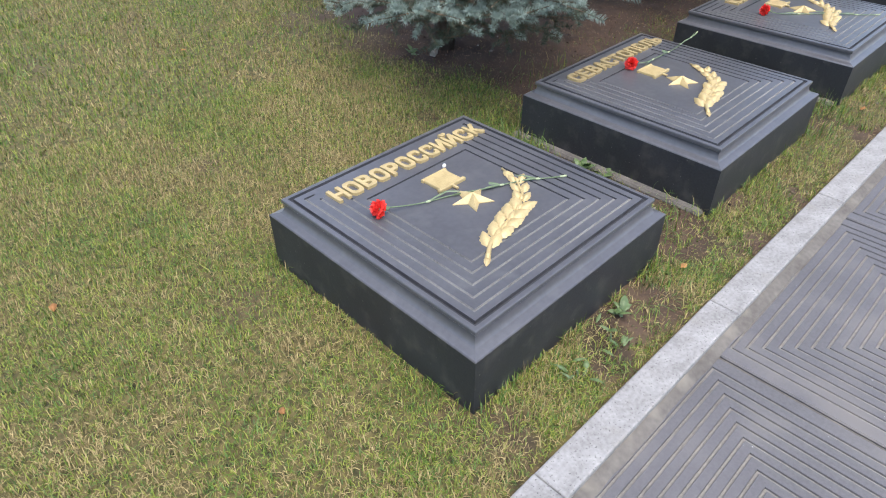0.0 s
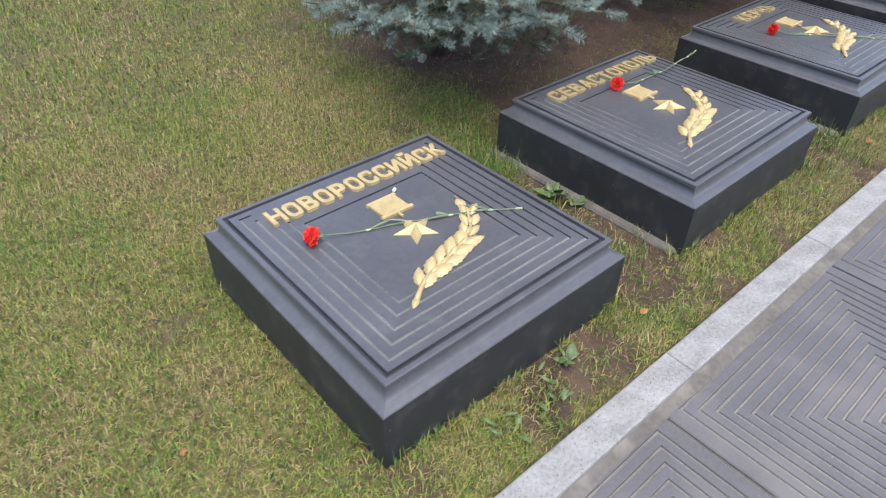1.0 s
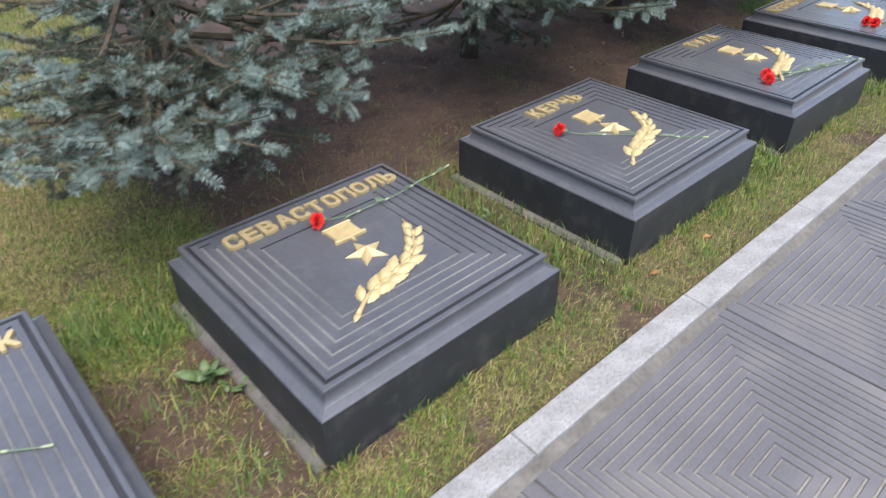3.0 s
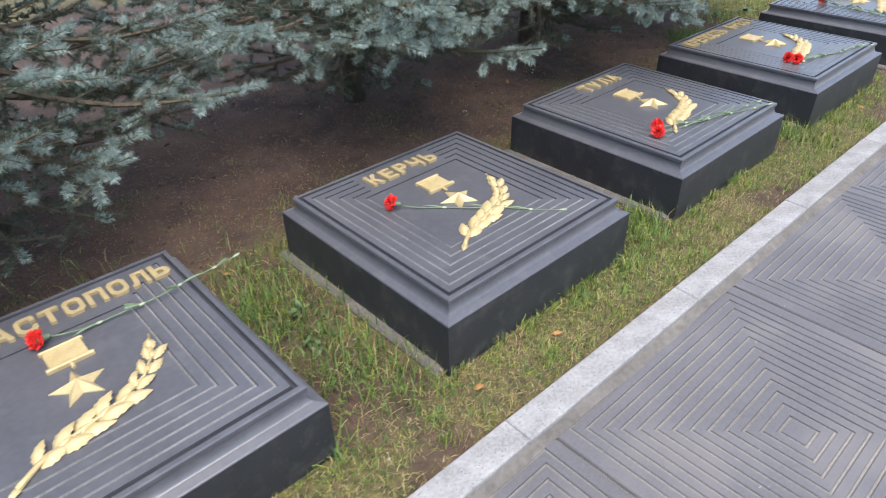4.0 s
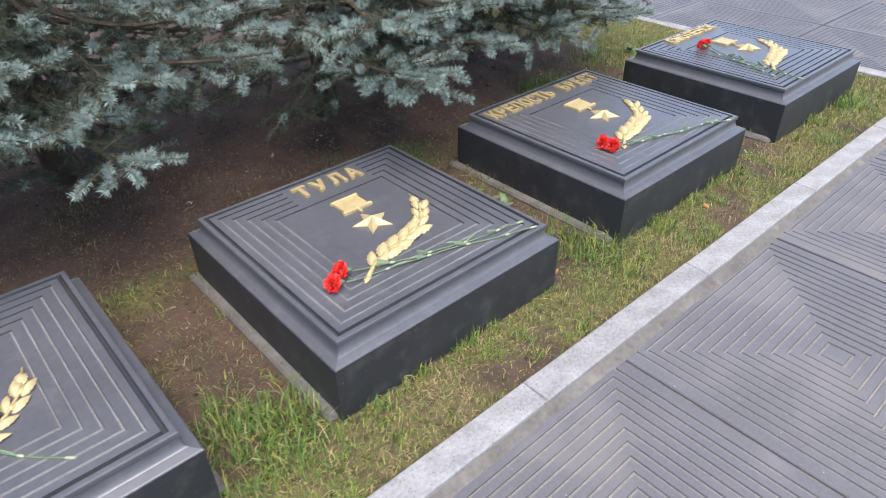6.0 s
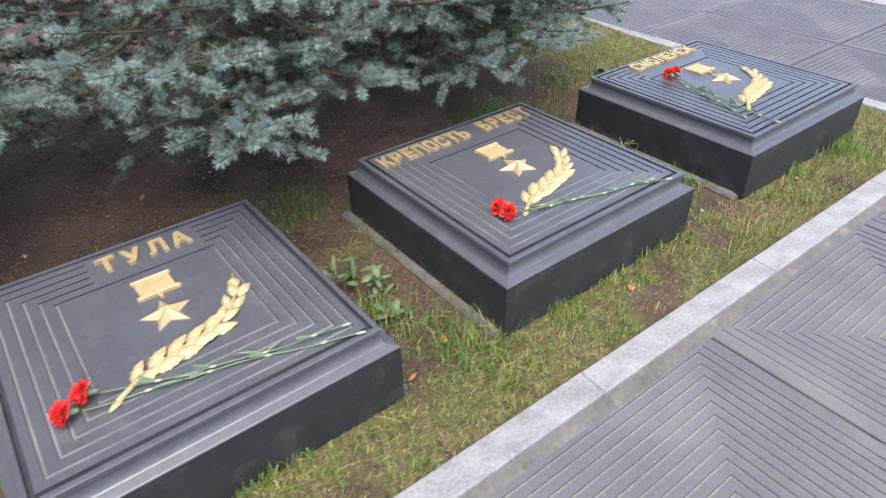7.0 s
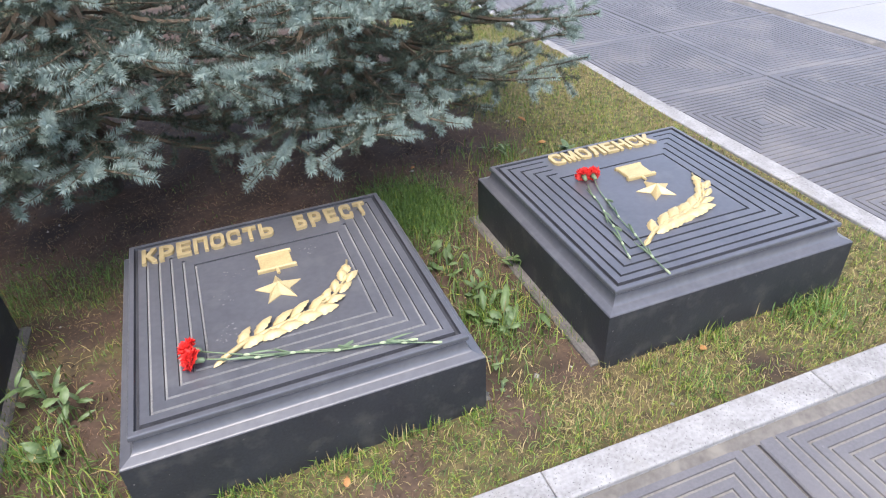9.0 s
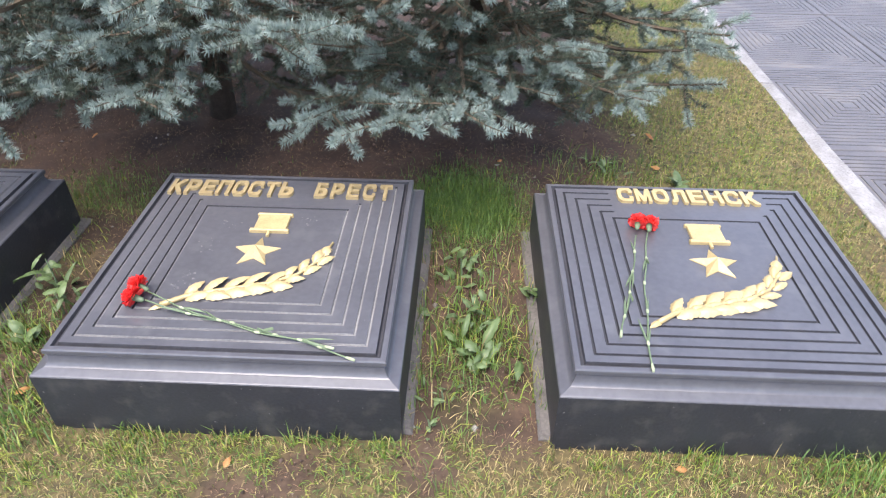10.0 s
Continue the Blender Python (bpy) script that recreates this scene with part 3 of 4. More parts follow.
carnation(on(5, 0.286, 0.614), on(5, 0.158, 0.145), 0.006, 8, "red carnation with a shorter stem beside another", tail_z=0.008)
carnation(on(5, 0.318, 0.606), on(5, 0.212, 0.036), -0.012, 9, "red carnation reaching the slab's front edge", tail_z=0.008)
chip = mesh_of("white_chip", *tube([(-0.010, 0, 0.0), (-0.006, 0, 0.003), (0.005, 0.001, 0.0035), (0.010, 0, 0.001)], [0.002, 0.006, 0.006, 0.002], 7), M_CHIP, smooth=True)
c = tagged(new("white_chip", chip), "small white stone chip lying on the plate", "stone")
c.matrix_basis = pose(*on(0, 0.535, 0.640), TOP + 0.003, 0, 0, 20)

c = tagged(new("field_stone", rounded_box("field_stone", -0.022, -0.016, 0.022, 0.016, -0.012, 0.022, M_PEBBLE, 0.010)), "pale squarish stone on soil under the spruce", "stone")
c.matrix_basis = pose(1.646, 1.813, 0.030, 6, -8, 25)


# ---- blue spruces ----
def shoot_needles(paths, rng, per_metre=1000, length=0.024, width=0.0019):
    """Needles all round each path: base, tip and a thin blade between."""
    bases, ways, radial = [], [], []
    for pts in paths:
        seg = pts[1:] - pts[:-1]
        ls = np.linalg.norm(seg, axis=1)
        n = max(6, int(ls.sum() * per_metre))
        which = rng.choice(len(seg), n, p=ls / ls.sum())
        u = rng.random(n)[:, None]
        d = seg[which] / ls[which][:, None]
        bases.append(pts[:-1][which] + seg[which] * u)
        ways.append(d)
        m = max(12, n // 12)
        bases.append(np.repeat(pts[-1][None], m, 0))
        ways.append(np.repeat(d[-1:] * 1.6, m, 0))
    b, d = np.concatenate(bases), np.concatenate(ways)
    r = rng.normal(size=b.shape)
    dn = d / np.linalg.norm(d, axis=1)[:, None]
    r -= (r * dn).sum(1)[:, None] * dn
    r /= np.linalg.norm(r, axis=1)[:, None] + 1e-9
    r[:, 2] += 0.25
    way = d * 0.5 + r
    way /= np.linalg.norm(way, axis=1)[:, None]
    ln = length * rng.uniform(0.7, 1.15, len(b))[:, None]
    side = np.cross(way, rng.normal(size=b.shape))
    side /= np.linalg.norm(side, axis=1)[:, None] + 1e-9
    v = np.stack([b - side * width * 0.5, b + side * width * 0.5, b + way * ln], 1).reshape(-1, 3)
    t = np.arange(3 * len(b)).reshape(-1, 3)
    return v, t


def wander(start, way, length, steps, rng, droop=0.0, jitter=0.12):
    pts, d = [np.array(start, float)], np.array(way, float) / np.linalg.norm(way)
    for i in range(steps):
        d = d + rng.normal(size=3) * jitter * 0.5 + np.array([0, 0, droop / steps])
        d /= np.linalg.norm(d)
        pts.append(pts[-1] + d * length / steps)
    return np.array(pts)


def spruce_branch(thing, root, tip, rng, dense=1.0, coarse=1.0, aged=False):
    """One limb with its side twigs; needles on the outer two thirds, all of them old green ones on an aged limb."""
    root, tip = np.array(root), np.array(tip)
    d = tip - root
    length = np.linalg.norm(d)
    flat = np.array([-d[1], d[0], 0]) / (np.hypot(d[0], d[1]) + 1e-9)
    u = np.linspace(0, 1, 13)[:, None]
    sag = -0.10 * length * np.sin(np.pi * u) + 0.05 * length * np.maximum(0, u - 0.6)
    limb = root + d * u + np.array([0, 0, 1]) * sag + flat * (0.03 * length * np.sin(5 * u + rng.random() * 6))
    verts, faces = tube(limb, list(np.linspace(0.016, 0.0035, 13) * (0.6 + 0.4 * length)), 5)
    young, old = [limb[10:]], [limb[1:11]]
    n_side = max(5, int(length / 0.115))
    for i in range(n_side):
        s = 0.24 + 0.72 * (i + rng.random() * 0.6) / n_side
        k = s * 12
        c = limb[int(k)] + (limb[min(int(k) + 1, 12)] - limb[int(k)]) * (k - int(k))
        sign = 1 if i % 2 else -1
        a = rng.uniform(0.75, 1.1)
        way = d / length * np.cos(a) + flat * sign * np.sin(a) + np.array([0, 0, rng.normal() * 0.22 - 0.03])
        ln = length * (0.36 - 0.29 * s) * rng.uniform(0.7, 1.25) + 0.05
        twig = wander(c, way, ln, 5, rng, droop=-0.10 * (1 - s) + 0.15)
        tv, tf = tube(twig, list(np.linspace(0.0045, 0.0022, 6)), 4)
        faces += [tuple(q + len(verts) for q in face) for face in tf]
        verts += tv
        cut = 5 if s < 0.40 or rng.random() < 0.15 else 4 if s < 0.75 else 3
        old.append(twig[:cut + 1])
        if cut < 5:
            young.append(twig[cut:])
        for j in range(int(ln / 0.10)):
            g = min(4, 1 + j)
            w2 = (twig[g] - twig[g - 1]) / np.linalg.norm(twig[g] - twig[g - 1])
            lat = np.cross(w2, [0, 0, 1])
            b = rng.uniform(0.6, 1.0)
            w3 = w2 * np.cos(b) + lat * (1 if j % 2 else -1) * np.sin(b) + np.array([0, 0, rng.normal() * 0.2])
            sub = wander(twig[g], w3, rng.uniform(0.06, 0.11), 3, rng, droop=0.1)
            (young if s > 0.6 and rng.random() < 0.75 or rng.random() < 0.14 else old).append(sub)
            tv, tf = tube(sub, [0.0025, 0.0022, 0.002, 0.0015], 3)
            faces += [tuple(q + len(verts) for q in face) for face in tf]
            verts += tv
    if aged:
        young, old = [limb[11:]], young + old
    limb_ob = under("branch", mesh_of("branch", verts, faces, M_TWIG), thing, label="pale brown spruce branch")
    vy, ty = shoot_needles(young, rng, 2500 * dense, 0.027, 0.0032 * coarse)
    vo, to = shoot_needles(old, rng, 1250 * dense, 0.023, 0.0033 * coarse)
    me = tri_mesh("needles", np.concatenate([vy, vo]), np.concatenate([ty, to + len(vy)]), [M_NEEDLE_YOUNG, M_NEEDLE_OLD], [0] * len(ty) + [1] * len(to))
    under("needles", me, limb_ob)


def blue_spruce(x, y, front, seed, label, height=4.3):
    """front: limbs towards the slabs as rows of (dx, dy, z) of their tips; the rest grow round the trunk by rule."""
    rng = np.random.default_rng(seed)
    thing = tagged(new("blue_spruce"), label, "tree", "row of blue spruces")
    thing.matrix_basis = pose(x, y, 0)
    pts = [(0.015 * math.sin(3 * z), 0.015 * math.cos(2 * z), z) for z in np.linspace(-0.05, height, 10)]
    under("trunk", mesh_of("trunk", *tube(pts, list(np.linspace(0.065, 0.008, 10)), 9), M_BARK, smooth=True), thing)
    for dx, dy, z in front:
        n = math.hypot(dx, dy)
        spruce_branch(thing, (0.03 * dx / n, 0.03 * dy / n, z + 0.08 + 0.12 * rng.random()), (dx, dy, z + 0.02), rng)
    for i in range(7):
        a = -math.pi / 2 + (i - 3) * 0.42 + rng.normal() * 0.1
        r = rng.uniform(0.55, 0.85)
        spruce_branch(thing, (0, 0, 0.44 + 0.1 * rng.random()), (r * math.cos(a), r * math.sin(a), rng.uniform(0.24, 0.40)), rng, 0.7, 1.2, True)
    level = 0.42
    turn = rng.random() * 6
    while level < height - 0.15:
        reach = 1.25 * (1 - level / (height + 0.2)) + 0.14
        low = level < 1.3
        count = 7
        for i in range(count):
            a = turn + 2 * math.pi * i / count + rng.normal() * 0.18
            facing = -math.sin(a) > 0.35
            if facing and low and level < 0.62:
                continue
            r = reach * rng.uniform(0.82, 1.08) * (0.86 if facing and low else 1.0) * (0.68 if x < 2 and math.cos(a) < -0.3 else 1.0)
            seen = low and math.sin(a) < 0.6 or low and math.cos(a) < -0.2 and x < 2
            spruce_branch(thing, (0, 0, level), (r * math.cos(a), r * math.sin(a), level + rng.uniform(-0.03, 0.12) + (0.12 if not low else 0)), rng, 0.75 if seen else 0.12, 1.0 if seen else 4.5)
        turn += 0.4
        level += 0.20 if low else 0.28
    return thing


SPRUCE = "blue spruce with silvery needles and low branches "
blue_spruce(*TREES[0], [(-0.95, -0.62, 0.54), (-0.90, -0.79, 0.56), (-0.68, -1.03, 0.545), (-0.57, -1.11, 0.645), (-0.48, -1.16, 0.575), (-0.33, -1.21, 0.60), (-0.19, -1.19, 0.76),
                        (0.29, -1.04, 0.525), (-0.66, -0.92, 0.81), (-0.61, -0.89, 0.61), (0.16, -1.2, 0.88), (0.74, -0.98, 0.64), (0.9, -0.6, 0.80), (1.0, -0.3, 0.62)], 11, SPRUCE + "at the lawn")
blue_spruce(*TREES[1], [(-1.15, -1.0, 0.80), (-0.88, -0.74, 0.68), (-0.70, -1.24, 0.85), (-0.49, -1.27, 0.78), (-0.38, -1.24, 0.86), (0.05, -1.31, 0.55), (0.11, -1.18, 0.74),
                        (-0.40, -1.25, 0.66), (-0.09, -1.14, 0.65), (-0.70, -1.25, 0.72), (0.49, -1.19, 0.72), (0.40, -1.08, 0.86), (-1.2, -0.5, 0.72), (0.2, -1.1, 0.95), (-1.2, -0.2, 0.90), (-1.05, 0.1, 0.75)], 12, SPRUCE + "over bare soil")
blue_spruce(*TREES[2], [(-0.29, -1.28, 0.575), (-0.38, -1.22, 0.59), (-0.24, -1.25, 0.585), (-0.55, -1.35, 0.82), (0.17, -1.17, 0.58), (0.15, -1.13, 0.73), (-0.05, -1.12, 0.88), (-0.17, -0.98, 0.93), (0.40, -1.15, 0.87),
                        (0.62, -1.17, 0.78), (-0.03, -0.96, 0.68), (-0.75, -0.95, 0.78), (0.75, -0.92, 0.90)], 13, SPRUCE + "behind the middle slabs", 3.4)
blue_spruce(*TREES[3], [(-0.55, -1.25, 0.495), (-0.31, -1.38, 0.545), (-0.10, -1.26, 0.525), (-0.58, -1.34, 0.79), (-0.42, -1.17, 0.86), (-0.18, -1.06, 0.815), (0.12, -1.06, 0.50), (0.33, -0.96, 0.545), (-0.36, -1.0, 0.86),
                        (0.10, -1.2, 0.92), (0.58, -1.0, 0.48), (0.88, -0.72, 0.42), (0.8, -0.9, 0.66), (1.0, -0.45, 0.46), (1.05, -0.15, 0.56), (0.9, -0.6, 0.85), (1.0, 0.1, 0.80)], 14, SPRUCE + "at the corner", 3.2)


# ---- weeds, dead leaves ----
WEED_LEAVES = [leaf_mesh("leaf", 0.075, 0.040, 0.012, M_WEED, 0.05, 6, 0.012), leaf_mesh("leaf", 0.055, 0.032, 0.008, M_WEED, 0.16, 6, 0.006), leaf_mesh("leaf", 0.095, 0.026, 0.016, M_WEED, 0.10, 7, 0.02)]


def weed(x, y, n, size, kind, tall, seed, label):
    rnd = random.Random(seed)
    thing = tagged(new("weed"), label, "weed", "weeds round the slabs")
    thing.matrix_basis = pose(x, y, float(ground_height(np.array([x]), np.array([y]))[0]))
    under("stem", mesh_of("stem", *tube([(0, 0, -0.01), (0.004, 0.002, tall * 0.5), (0, 0.004, tall + 0.01)], [0.004, 0.003, 0.002], 5), M_STEM), thing)
    for i in range(n):
        h = tall * (i / n) ** 0.8
        k = size * rnd.uniform(0.55, 1.0) * (0.68 if kind == 2 else 0.90)
        spread = 0.010 if kind == 0 else 0.030
        turn = 137.5 * i + rnd.uniform(-20, 20)
        m = pose(rnd.gauss(0, spread) * size, rnd.gauss(0, spread) * size, 0.004 + h * rnd.uniform(0.6, 1.05), rnd.uniform(-15, 15), -rnd.uniform(10, 48), turn)
        under("leaf", WEED_LEAVES[(kind + (i % 4 == 3)) % 3], thing, m @ Matrix.Diagonal((k, k, k, 1)))
    return thing


ROSETTE, LEAFY, DOCK = "low rosette of pale green broad leaves", "bushy weed with pointed green leaves", "sprawling weed with long narrow leaves"
weed(1.185, 0.50, 13, 1.15, 0, 0.035, 21, ROSETTE + " in the soil gap")
weed(1.225, 0.42, 7, 0.8, 0, 0.02, 22, ROSETTE + " against a slab")
weed(0.60, -0.075, 9, 0.85, 0, 0.02, 23, ROSETTE + " before a slab")
weed(0.48, -0.12, 8, 0.75, 2, 0.02, 24, DOCK + " in the verge")
weed(0.30, -0.13, 7, 0.8, 2, 0.015, 25, DOCK + " in bare soil")
weed(4.865, 0.50, 14, 1.25, 1, 0.13, 26, LEAFY + " between two slabs")
weed(4.93, 0.40, 12, 1.1, 2, 0.08, 27, DOCK + " between two slabs")
weed(4.90, 0.27, 10, 1.1, 0, 0.05, 28, ROSETTE + " with upright leaves")
weed(6.16, 0.62, 14, 1.1, 1, 0.09, 29, LEAFY + " in the soil gap")
weed(6.19, 0.42, 16, 1.3, 1, 0.07, 30, LEAFY + " spreading over soil")
weed(6.22, 0.27, 16, 1.25, 1, 0.05, 31, LEAFY + " beside a footing")
weed(6.12, 0.12, 8, 0.7, 2, 0.03, 32, DOCK + " near the verge")
weed(6.39, 0.55, 6, 1.0, 0, 0.05, 33, ROSETTE + " leaning on a footing")
weed(2.42, 0.55, 8, 0.8, 2, 0.05, 34, DOCK + " among tall grass")
weed(2.35, 0.38, 7, 0.7, 1, 0.03, 35, LEAFY + " among tall grass")
weed(6.75, 1.35, 8, 1.1, 2, 0.05, 36, DOCK + " at the soil's edge")
weed(7.02, 1.25, 8, 1.1, 0, 0.04, 37, ROSETTE + " at the lawn's edge")
weed(1.575, 1.92, 7, 0.9, 0, 0.03, 38, ROSETTE + " under a spruce")
weed(6.09, 0.02, 6, 0.55, 1, 0.03, 39, LEAFY + " on the slab's corner")

DEAD = leaf_mesh("dead_leaf", 0.042, 0.026, 0.009, M_DEAD, 0.1, 6, -0.004)
for i, (x, y) in enumerate([(6.73, -0.07), (4.86, 0.33), (2.98, -0.13), (4.96, 0.08), (0.92, -0.10), (6.98, 1.38), (2.60, -0.11), (7.0, 1.62), (0.72, 2.9), (-0.35, 0.35), (2.36, 0.92), (5.6, -0.12), (4.79, 0.02), (-0.62, 1.2), (6.3, 1.4), (4.5, 1.5)]):
    ob = tagged(new("dead_leaf", DEAD), "curled orange-brown dead leaf on the ground", "leaf", "scattered dead leaves")
    k = random.uniform(0.7, 1.15)
    ob.matrix_basis = pose(x, y, float(ground_height(np.array([x]), np.array([y]))[0]) + 0.012, random.uniform(-25, 25), random.uniform(-20, 20), random.uniform(0, 360)) @ Matrix.Diagonal((k, k, k, 1))


# ---- grass, litter, pebbles ----
def clear_of_slabs(x, y, pad=0.0):
    ok = np.ones(len(x), bool)
    for s in SLABS:
        ok &= ~((x > s - pad) & (x < s + SIDE + pad) & (y > FRONT - pad) & (y < FRONT + SIDE + pad))
    return ok & (y > KERB_IN + 0.010 + KERB_TURN * (x - 5.0)) & (x < KERB_X - 0.012)


def blades(name, x, y, rng, length, width, mats, share, lean, label, category="grass", flat=False, patchy=0.0, slim=False):
    """Grass as bent blades of two segments; share: the part of each material."""
    n = len(x)
    z = ground_height(x, y) - 0.003
    a = rng.random(n) * 2 * np.pi
    ln = length * rng.uniform(0.55, 1.3, n)
    tilt = np.abs(rng.normal(size=n)) * lean
    dx, dy = np.cos(a), np.sin(a)
    w = width * rng.uniform(0.7, 1.25, n) * 0.5
    sx, sy = -dy * w, dx * w
    h1, r1 = ln * 0.55 * np.cos(tilt * 0.5), ln * 0.55 * np.sin(tilt * 0.5)
    h2, r2 = h1 + ln * 0.5 * np.cos(np.minimum(tilt * 1.6, 1.75)), r1 + ln * 0.5 * np.sin(np.minimum(tilt * 1.6, 1.75))
    if flat:
        h1, h2 = 0.006 + 0.1 * h1, 0.004 + 0.05 * h2
    h2 = np.maximum(h2, 0.004)
    p = lambda ux, uy, uz: np.stack([ux, uy, uz], -1)
    v = np.stack([p(x - sx, y - sy, z), p(x + sx, y + sy, z), p(x + dx * r1 + sx * 0.8, y + dy * r1 + sy * 0.8, z + h1),
                  p(x + dx * r1 - sx * 0.8, y + dy * r1 - sy * 0.8, z + h1), p(x + dx * r2, y + dy * r2, z + h2)], 1).reshape(-1, 3)
    k = np.arange(n)[:, None] * 5
    t = np.stack([k + [0, 1, 2], k + [0, 2, 3], k + [3, 2, 4]], 1).reshape(-1, 3)
    if slim:
        v = v.reshape(n, 5, 3)[:, [0, 1, 4]].reshape(-1, 3)
        t = np.arange(3 * n).reshape(-1, 3)
    kind = rng.choice(len(mats), n, p=share)
    if patchy:
        drift = value_noise(x, y, 2.6, 15) + 0.8 * value_noise(x, y, 8.0, 17) + 0.25
        kind = np.where(rng.random(n) < patchy * np.maximum(0, drift), 1, np.where(rng.random(n) < 0.8 * patchy * np.maximum(0, -drift), 2, kind))
    ob = new(name, tri_mesh(name, v, t, mats, np.repeat(kind, len(t) // n)))
    return tagged(ob, label, category, kind="stuff")


def scatter(x0, x1, y0, y1, per_m2, rng):
    n = int((x1 - x0) * (y1 - y0) * per_m2)
    return rng.uniform(x0, x1, n), rng.uniform(y0, y1, n)


rng = np.random.default_rng(5)
xs, ys = [], []
for box, per in (((-1.1, 1.6, KERB_IN, 2.2), 27000), ((1.6, 1.95, KERB_IN, 2.2), 12000), ((1.9, 7.7, 0.88, 1.35), 2600), ((6.5, 7.7, 0.6, 4.0), 12000), ((7.28, 7.7, 0.0, 0.6), 14000), ((-2.2, -1.1, KERB_IN, 2.2), 4000)):
    x, y = scatter(*box, per, rng)
    keep = clear_of_slabs(x, y, 0.004) & (rng.random(len(x)) > bareness(x, y) * 1.02)
    xs.append(x[keep])
    ys.append(y[keep])
x, y = np.concatenate(xs), np.concatenate(ys)
blades("lawn_grass", x, y, rng, 0.029, 0.0025, [M_GRASS, M_STRAW, M_GRASS_LUSH], [0.56, 0.24, 0.20], 1.5, "short mown lawn of mixed green and yellowed blades", patchy=0.7)
x, y = scatter(-2.0, 2.6, 2.2, 6.6, 9500, rng)
keep = rng.random(len(x)) > bareness(x, y) * 1.02
blades("lawn_grass", x[keep], y[keep], rng, 0.034, 0.0055, [M_GRASS, M_STRAW, M_GRASS_LUSH], [0.56, 0.20, 0.24], 1.4, "mown lawn stretching away behind the spruces", patchy=0.7, slim=True)
x, y = scatter(-1.0, KERB_X, KERB_IN, 0.02, 27000, rng)
keep = clear_of_slabs(x, y, 0.002) & (rng.random(len(x)) > bareness(x, y))
blades("verge_grass", x[keep], y[keep], rng, 0.028, 0.0023, [M_GRASS, M_STRAW, M_GRASS_LUSH], [0.46, 0.26, 0.28], 1.6, "thin worn grass along the granite kerb", patchy=0.7)
x, y = scatter(0.9, 6.42, 0.0, 1.0, 5000, rng)
keep = clear_of_slabs(x, y, 0.002) & (rng.random(len(x)) > bareness(x, y) * 0.85)
blades("gap_grass", x[keep], y[keep], rng, 0.040, 0.0028, [M_GRASS, M_STRAW, M_GRASS_LUSH], [0.3, 0.28, 0.42], 1.2, "sparse grass in the soil between the slabs")


def tufts(rows, rng):
    xs, ys = [], []
    for cx, cy, r, n in rows:
        n = 2 * n
        xs.append(cx + rng.normal(size=n) * r * 1.15)
        ys.append(cy + rng.normal(size=n) * r * 1.15)
    x, y = np.concatenate(xs), np.concatenate(ys)
    keep = clear_of_slabs(x, y, 0.004)
    return x[keep], y[keep]


x, y = tufts([(1.02, 0.86, 0.07, 170), (1.15, 0.98, 0.10, 130), (1.12, 0.12, 0.06, 60), (2.36, 0.62, 0.09, 150), (2.44, 0.20, 0.06, 90), (2.40, 0.80, 0.09, 130), (3.72, 0.12, 0.05, 70), (3.78, 0.02, 0.05, 60),
              (4.98, 0.06, 0.05, 110), (5.05, -0.03, 0.05, 60), (4.93, 0.22, 0.06, 70), (7.12, -0.05, 0.06, 100), (7.2, -0.04, 0.05, 60),
              (6.2, 0.5, 0.10, 120), (6.2, 0.25, 0.09, 120), (6.15, 0.75, 0.08, 100), (2.4, 0.45, 0.10, 90), (1.1, 0.5, 0.08, 60), (0.85, -0.06, 0.05, 50), (3.45, -0.05, 0.04, 50), (1.9, 1.05, 0.15, 120), (6.72, 1.3, 0.1, 140), (2.2, -0.05, 0.04, 40), (2.36, 0.30, 0.09, 130), (2.33, 0.62, 0.09, 150), (2.46, 0.05, 0.07, 110), (3.66, 0.05, 0.06, 220), (3.60, 0.2, 0.05, 120), (4.86, 0.30, 0.05, 120), (1.14, 0.81, 0.06, 200), (0.95, 0.95, 0.08, 120), (6.2, 0.32, 0.08, 220)], rng)
blades("tall_grass", x, y, rng, 0.078, 0.0034, [M_GRASS_LUSH, M_GRASS, M_STRAW], [0.68, 0.22, 0.10], 1.1, "tufts of taller fresh green grass beside the slabs")
x, y = tufts([(6.18, 1.12, 0.10, 3200), (6.22, 1.0, 0.07, 1500), (6.05, 1.08, 0.06, 700), (4.72, 1.12, 0.09, 500), (5.0, 1.10, 0.07, 300)], rng)
blades("fresh_grass", x, y, rng, 0.036, 0.0026, [M_GRASS_LUSH, M_GRASS], [0.94, 0.06], 1.2, "dense fresh green grass behind the slabs")
n = 5200
side = rng.integers(0, 4, n)
along, off = rng.uniform(0, SIDE, n), np.abs(rng.normal(size=n)) * 0.013 + 0.006
which = rng.integers(0, 6, n)
x = np.array(SLABS)[which] + np.choose(side, [along, along, -off, SIDE + off])
y = FRONT + np.choose(side, [-off, -off, along, along])
keep = clear_of_slabs(x, y, 0.003) & (value_noise(x, y, 9.0, 21) + 0.5 * value_noise(x, y, 3.0, 23) > 0.02)
blades("fringe_grass", x[keep], y[keep], rng, 0.055, 0.0027, [M_GRASS_LUSH, M_GRASS, M_STRAW], [0.42, 0.34, 0.24], 0.9, "uneven longer grass left standing against the slabs")
x, y = tufts([(rng.uniform(-0.6, 7.5), rng.uniform(KERB_IN + 0.03, -0.03), rng.uniform(0.010, 0.028), int(rng.integers(8, 26))) for _ in range(130)], rng)
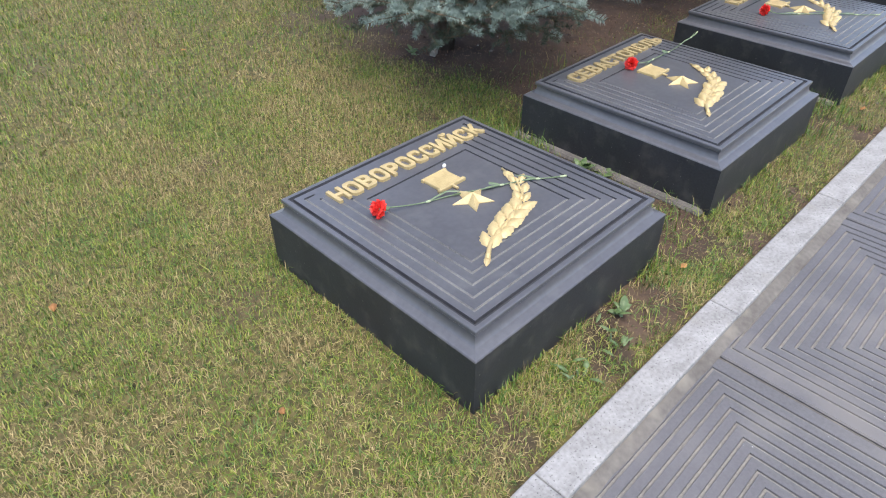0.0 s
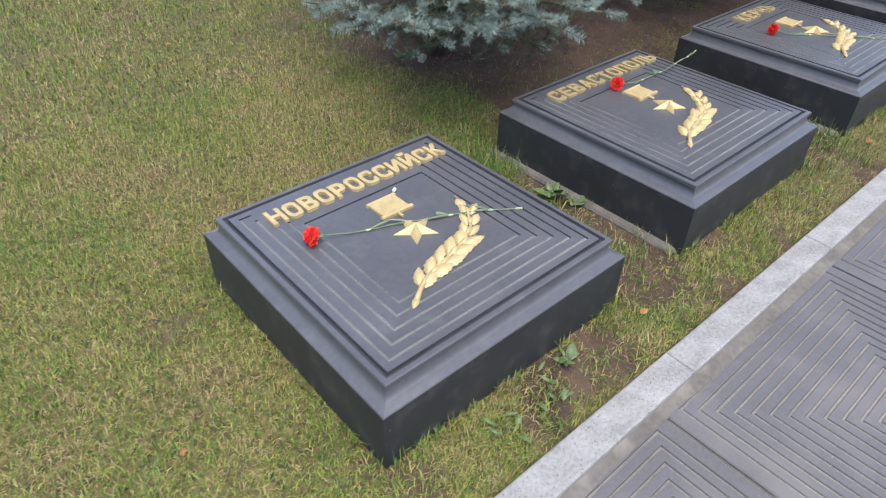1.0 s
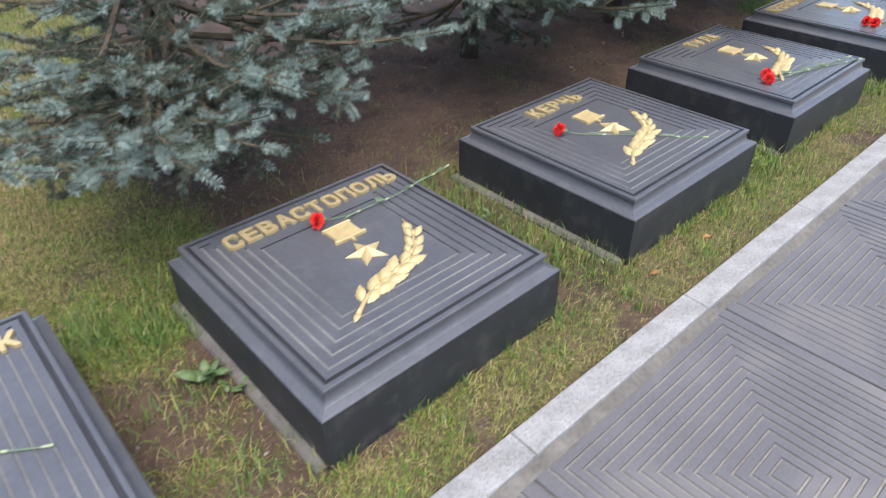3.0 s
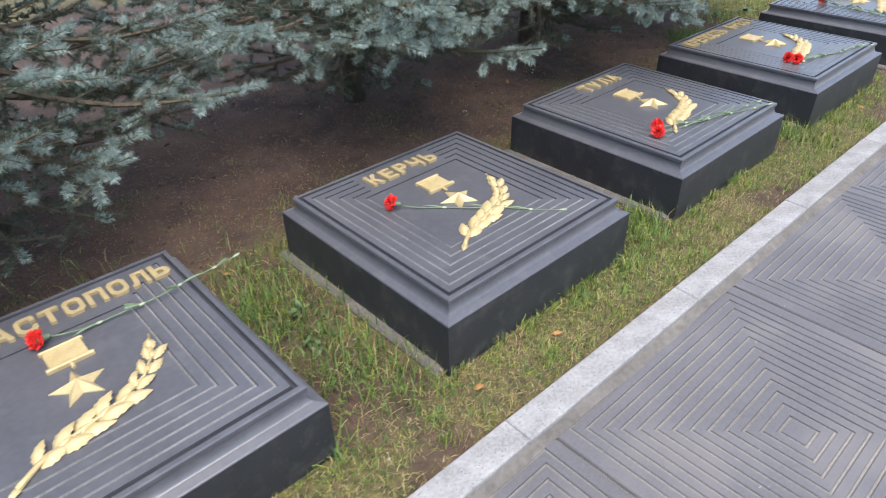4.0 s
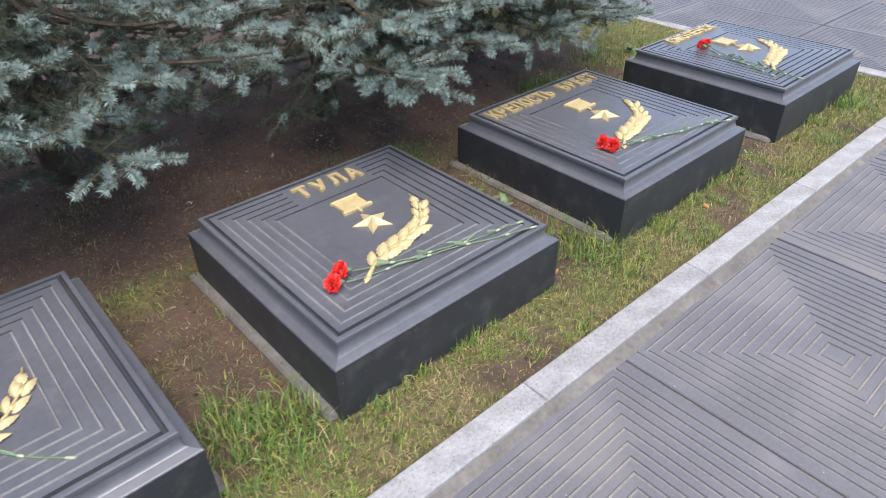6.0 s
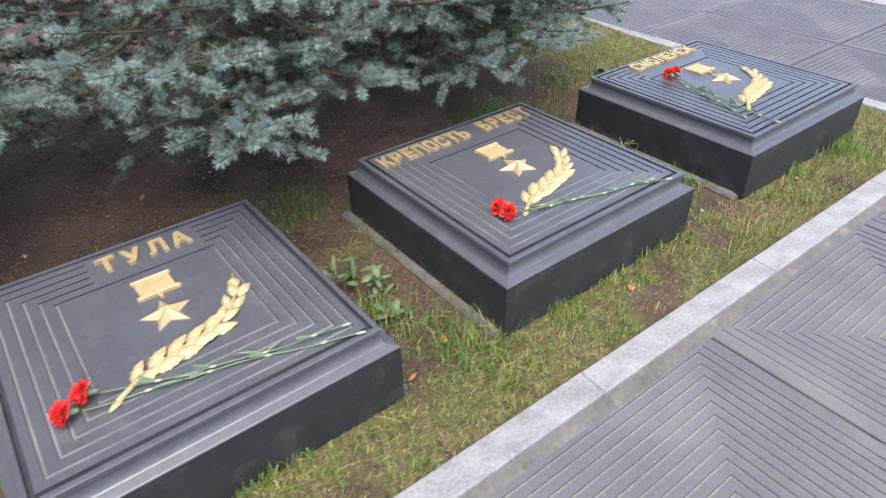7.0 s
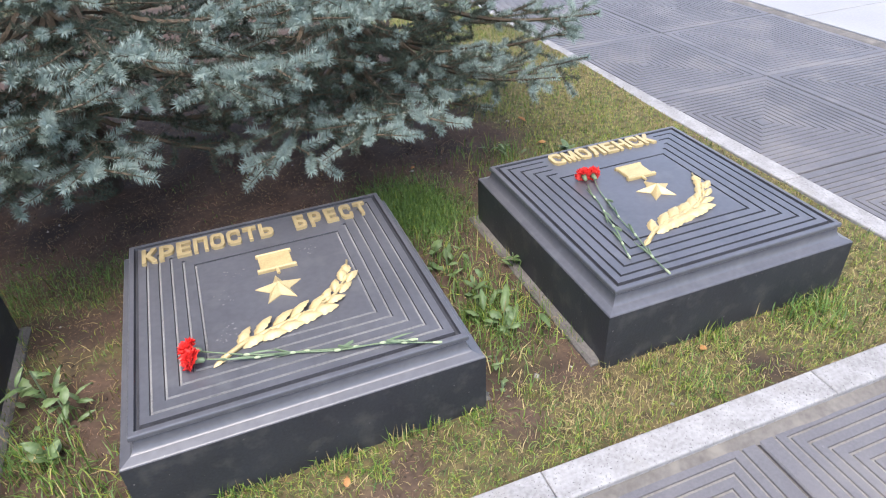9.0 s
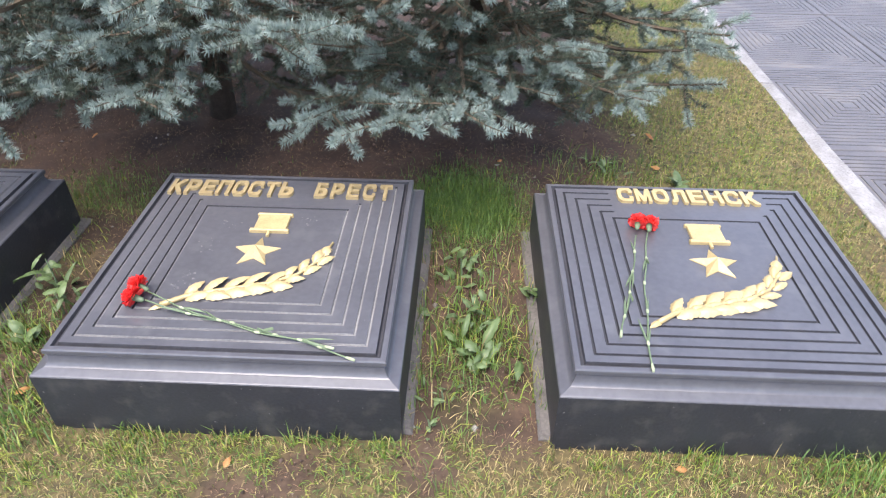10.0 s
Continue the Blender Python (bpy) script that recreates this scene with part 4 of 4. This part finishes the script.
blades("verge_tufts", x, y, rng, 0.046, 0.0026, [M_GRASS_LUSH, M_GRASS, M_STRAW], [0.45, 0.35, 0.20], 1.2, "small uneven tufts of grass along the kerb")
x, y = scatter(0.9, 7.4, KERB_IN + 0.02, 1.0, 130, rng)
keep = clear_of_slabs(x, y, 0.03)
blades("dry_stalks", x[keep], y[keep], rng, 0.085, 0.0028, [M_STRAW], [1.0], 1.3, "long dry straw stalks lying on soil and grass", "straw", True)
x, y = scatter(1.5, 7.0, 0.9, 1.75, 6500, rng)
keep = clear_of_slabs(x, y, 0.01) & (value_noise(x, y, 2.2, 31) + 0.5 * value_noise(x, y, 7.0, 33) - 0.5 * (y - 0.95) + 0.25 * rng.normal(size=len(x)) > 0.28)
blades("shade_grass", x[keep], y[keep], rng, 0.030, 0.0024, [M_GRASS_LUSH, M_GRASS, M_LITTER], [0.5, 0.25, 0.25], 1.4, "thin shaded grass at the edge of the bare soil")
x, y = scatter(1.3, 7.0, 0.9, 2.4, 55, rng)
keep = clear_of_slabs(x, y, 0.03)
blades("fallen_twigs", x[keep], y[keep], rng, 0.075, 0.0040, [M_LITTER], [1.0], 1.3, "thin brown fallen twigs on the soil", "twigs", True)
x, y = scatter(-0.2, 7.0, KERB_IN, 2.6, 5200, rng)
keep = clear_of_slabs(x, y, 0.01) & (rng.random(len(x)) < np.maximum(bareness(x, y), 0.5 * (y < 0.1)))
blades("needle_litter", x[keep], y[keep], rng, 0.026, 0.0018, [M_LITTER, M_STRAW], [0.86, 0.14], 1.3, "fallen brown needles and dry stalks on soil", "litter", True)


def clods(name, x, y, size, mat, rng, label, category):
    """Small uneven lumps of stone or soil."""
    octa = np.array([(1, 0, 0), (0, 1, 0), (-1, 0, 0), (0, -1, 0), (0, 0, 1), (0, 0, -1)], float)
    tri = np.array([(0, 1, 4), (1, 2, 4), (2, 3, 4), (3, 0, 4), (1, 0, 5), (2, 1, 5), (3, 2, 5), (0, 3, 5)])
    n = len(x)
    s = size * rng.lognormal(0, 0.45, n)[:, None, None] * rng.uniform(0.6, 1.2, (n, 6, 1))
    v = octa[None] * s * rng.uniform(0.7, 1.3, (n, 1, 3)) * [1, 1, 0.65] + rng.normal(size=(n, 6, 3)) * size * 0.12
    v += np.stack([x, y, ground_height(x, y) + size * 0.2], -1)[:, None]
    t = (tri[None] + np.arange(n)[:, None, None] * 6).reshape(-1, 3)
    return tagged(new(name, tri_mesh(name, v.reshape(-1, 3), t, mat)), label, category, kind="stuff")


x, y = scatter(0.4, 7.0, KERB_IN, 2.8, 500, rng)
keep = clear_of_slabs(x, y, 0.01) & (rng.random(len(x)) < bareness(x, y))
clods("soil_crumbs", x[keep], y[keep], 0.0042, M_SOIL_CRUMB, rng, "loose crumbs of dark brown soil", "soil")
x, y = scatter(0.4, 7.0, KERB_IN, 2.6, 14, rng)
keep = clear_of_slabs(x, y, 0.01) & (rng.random(len(x)) < bareness(x, y))
clods("pebbles", x[keep], y[keep], 0.006, M_PEBBLE, rng, "small pale pebbles scattered on soil", "pebble")
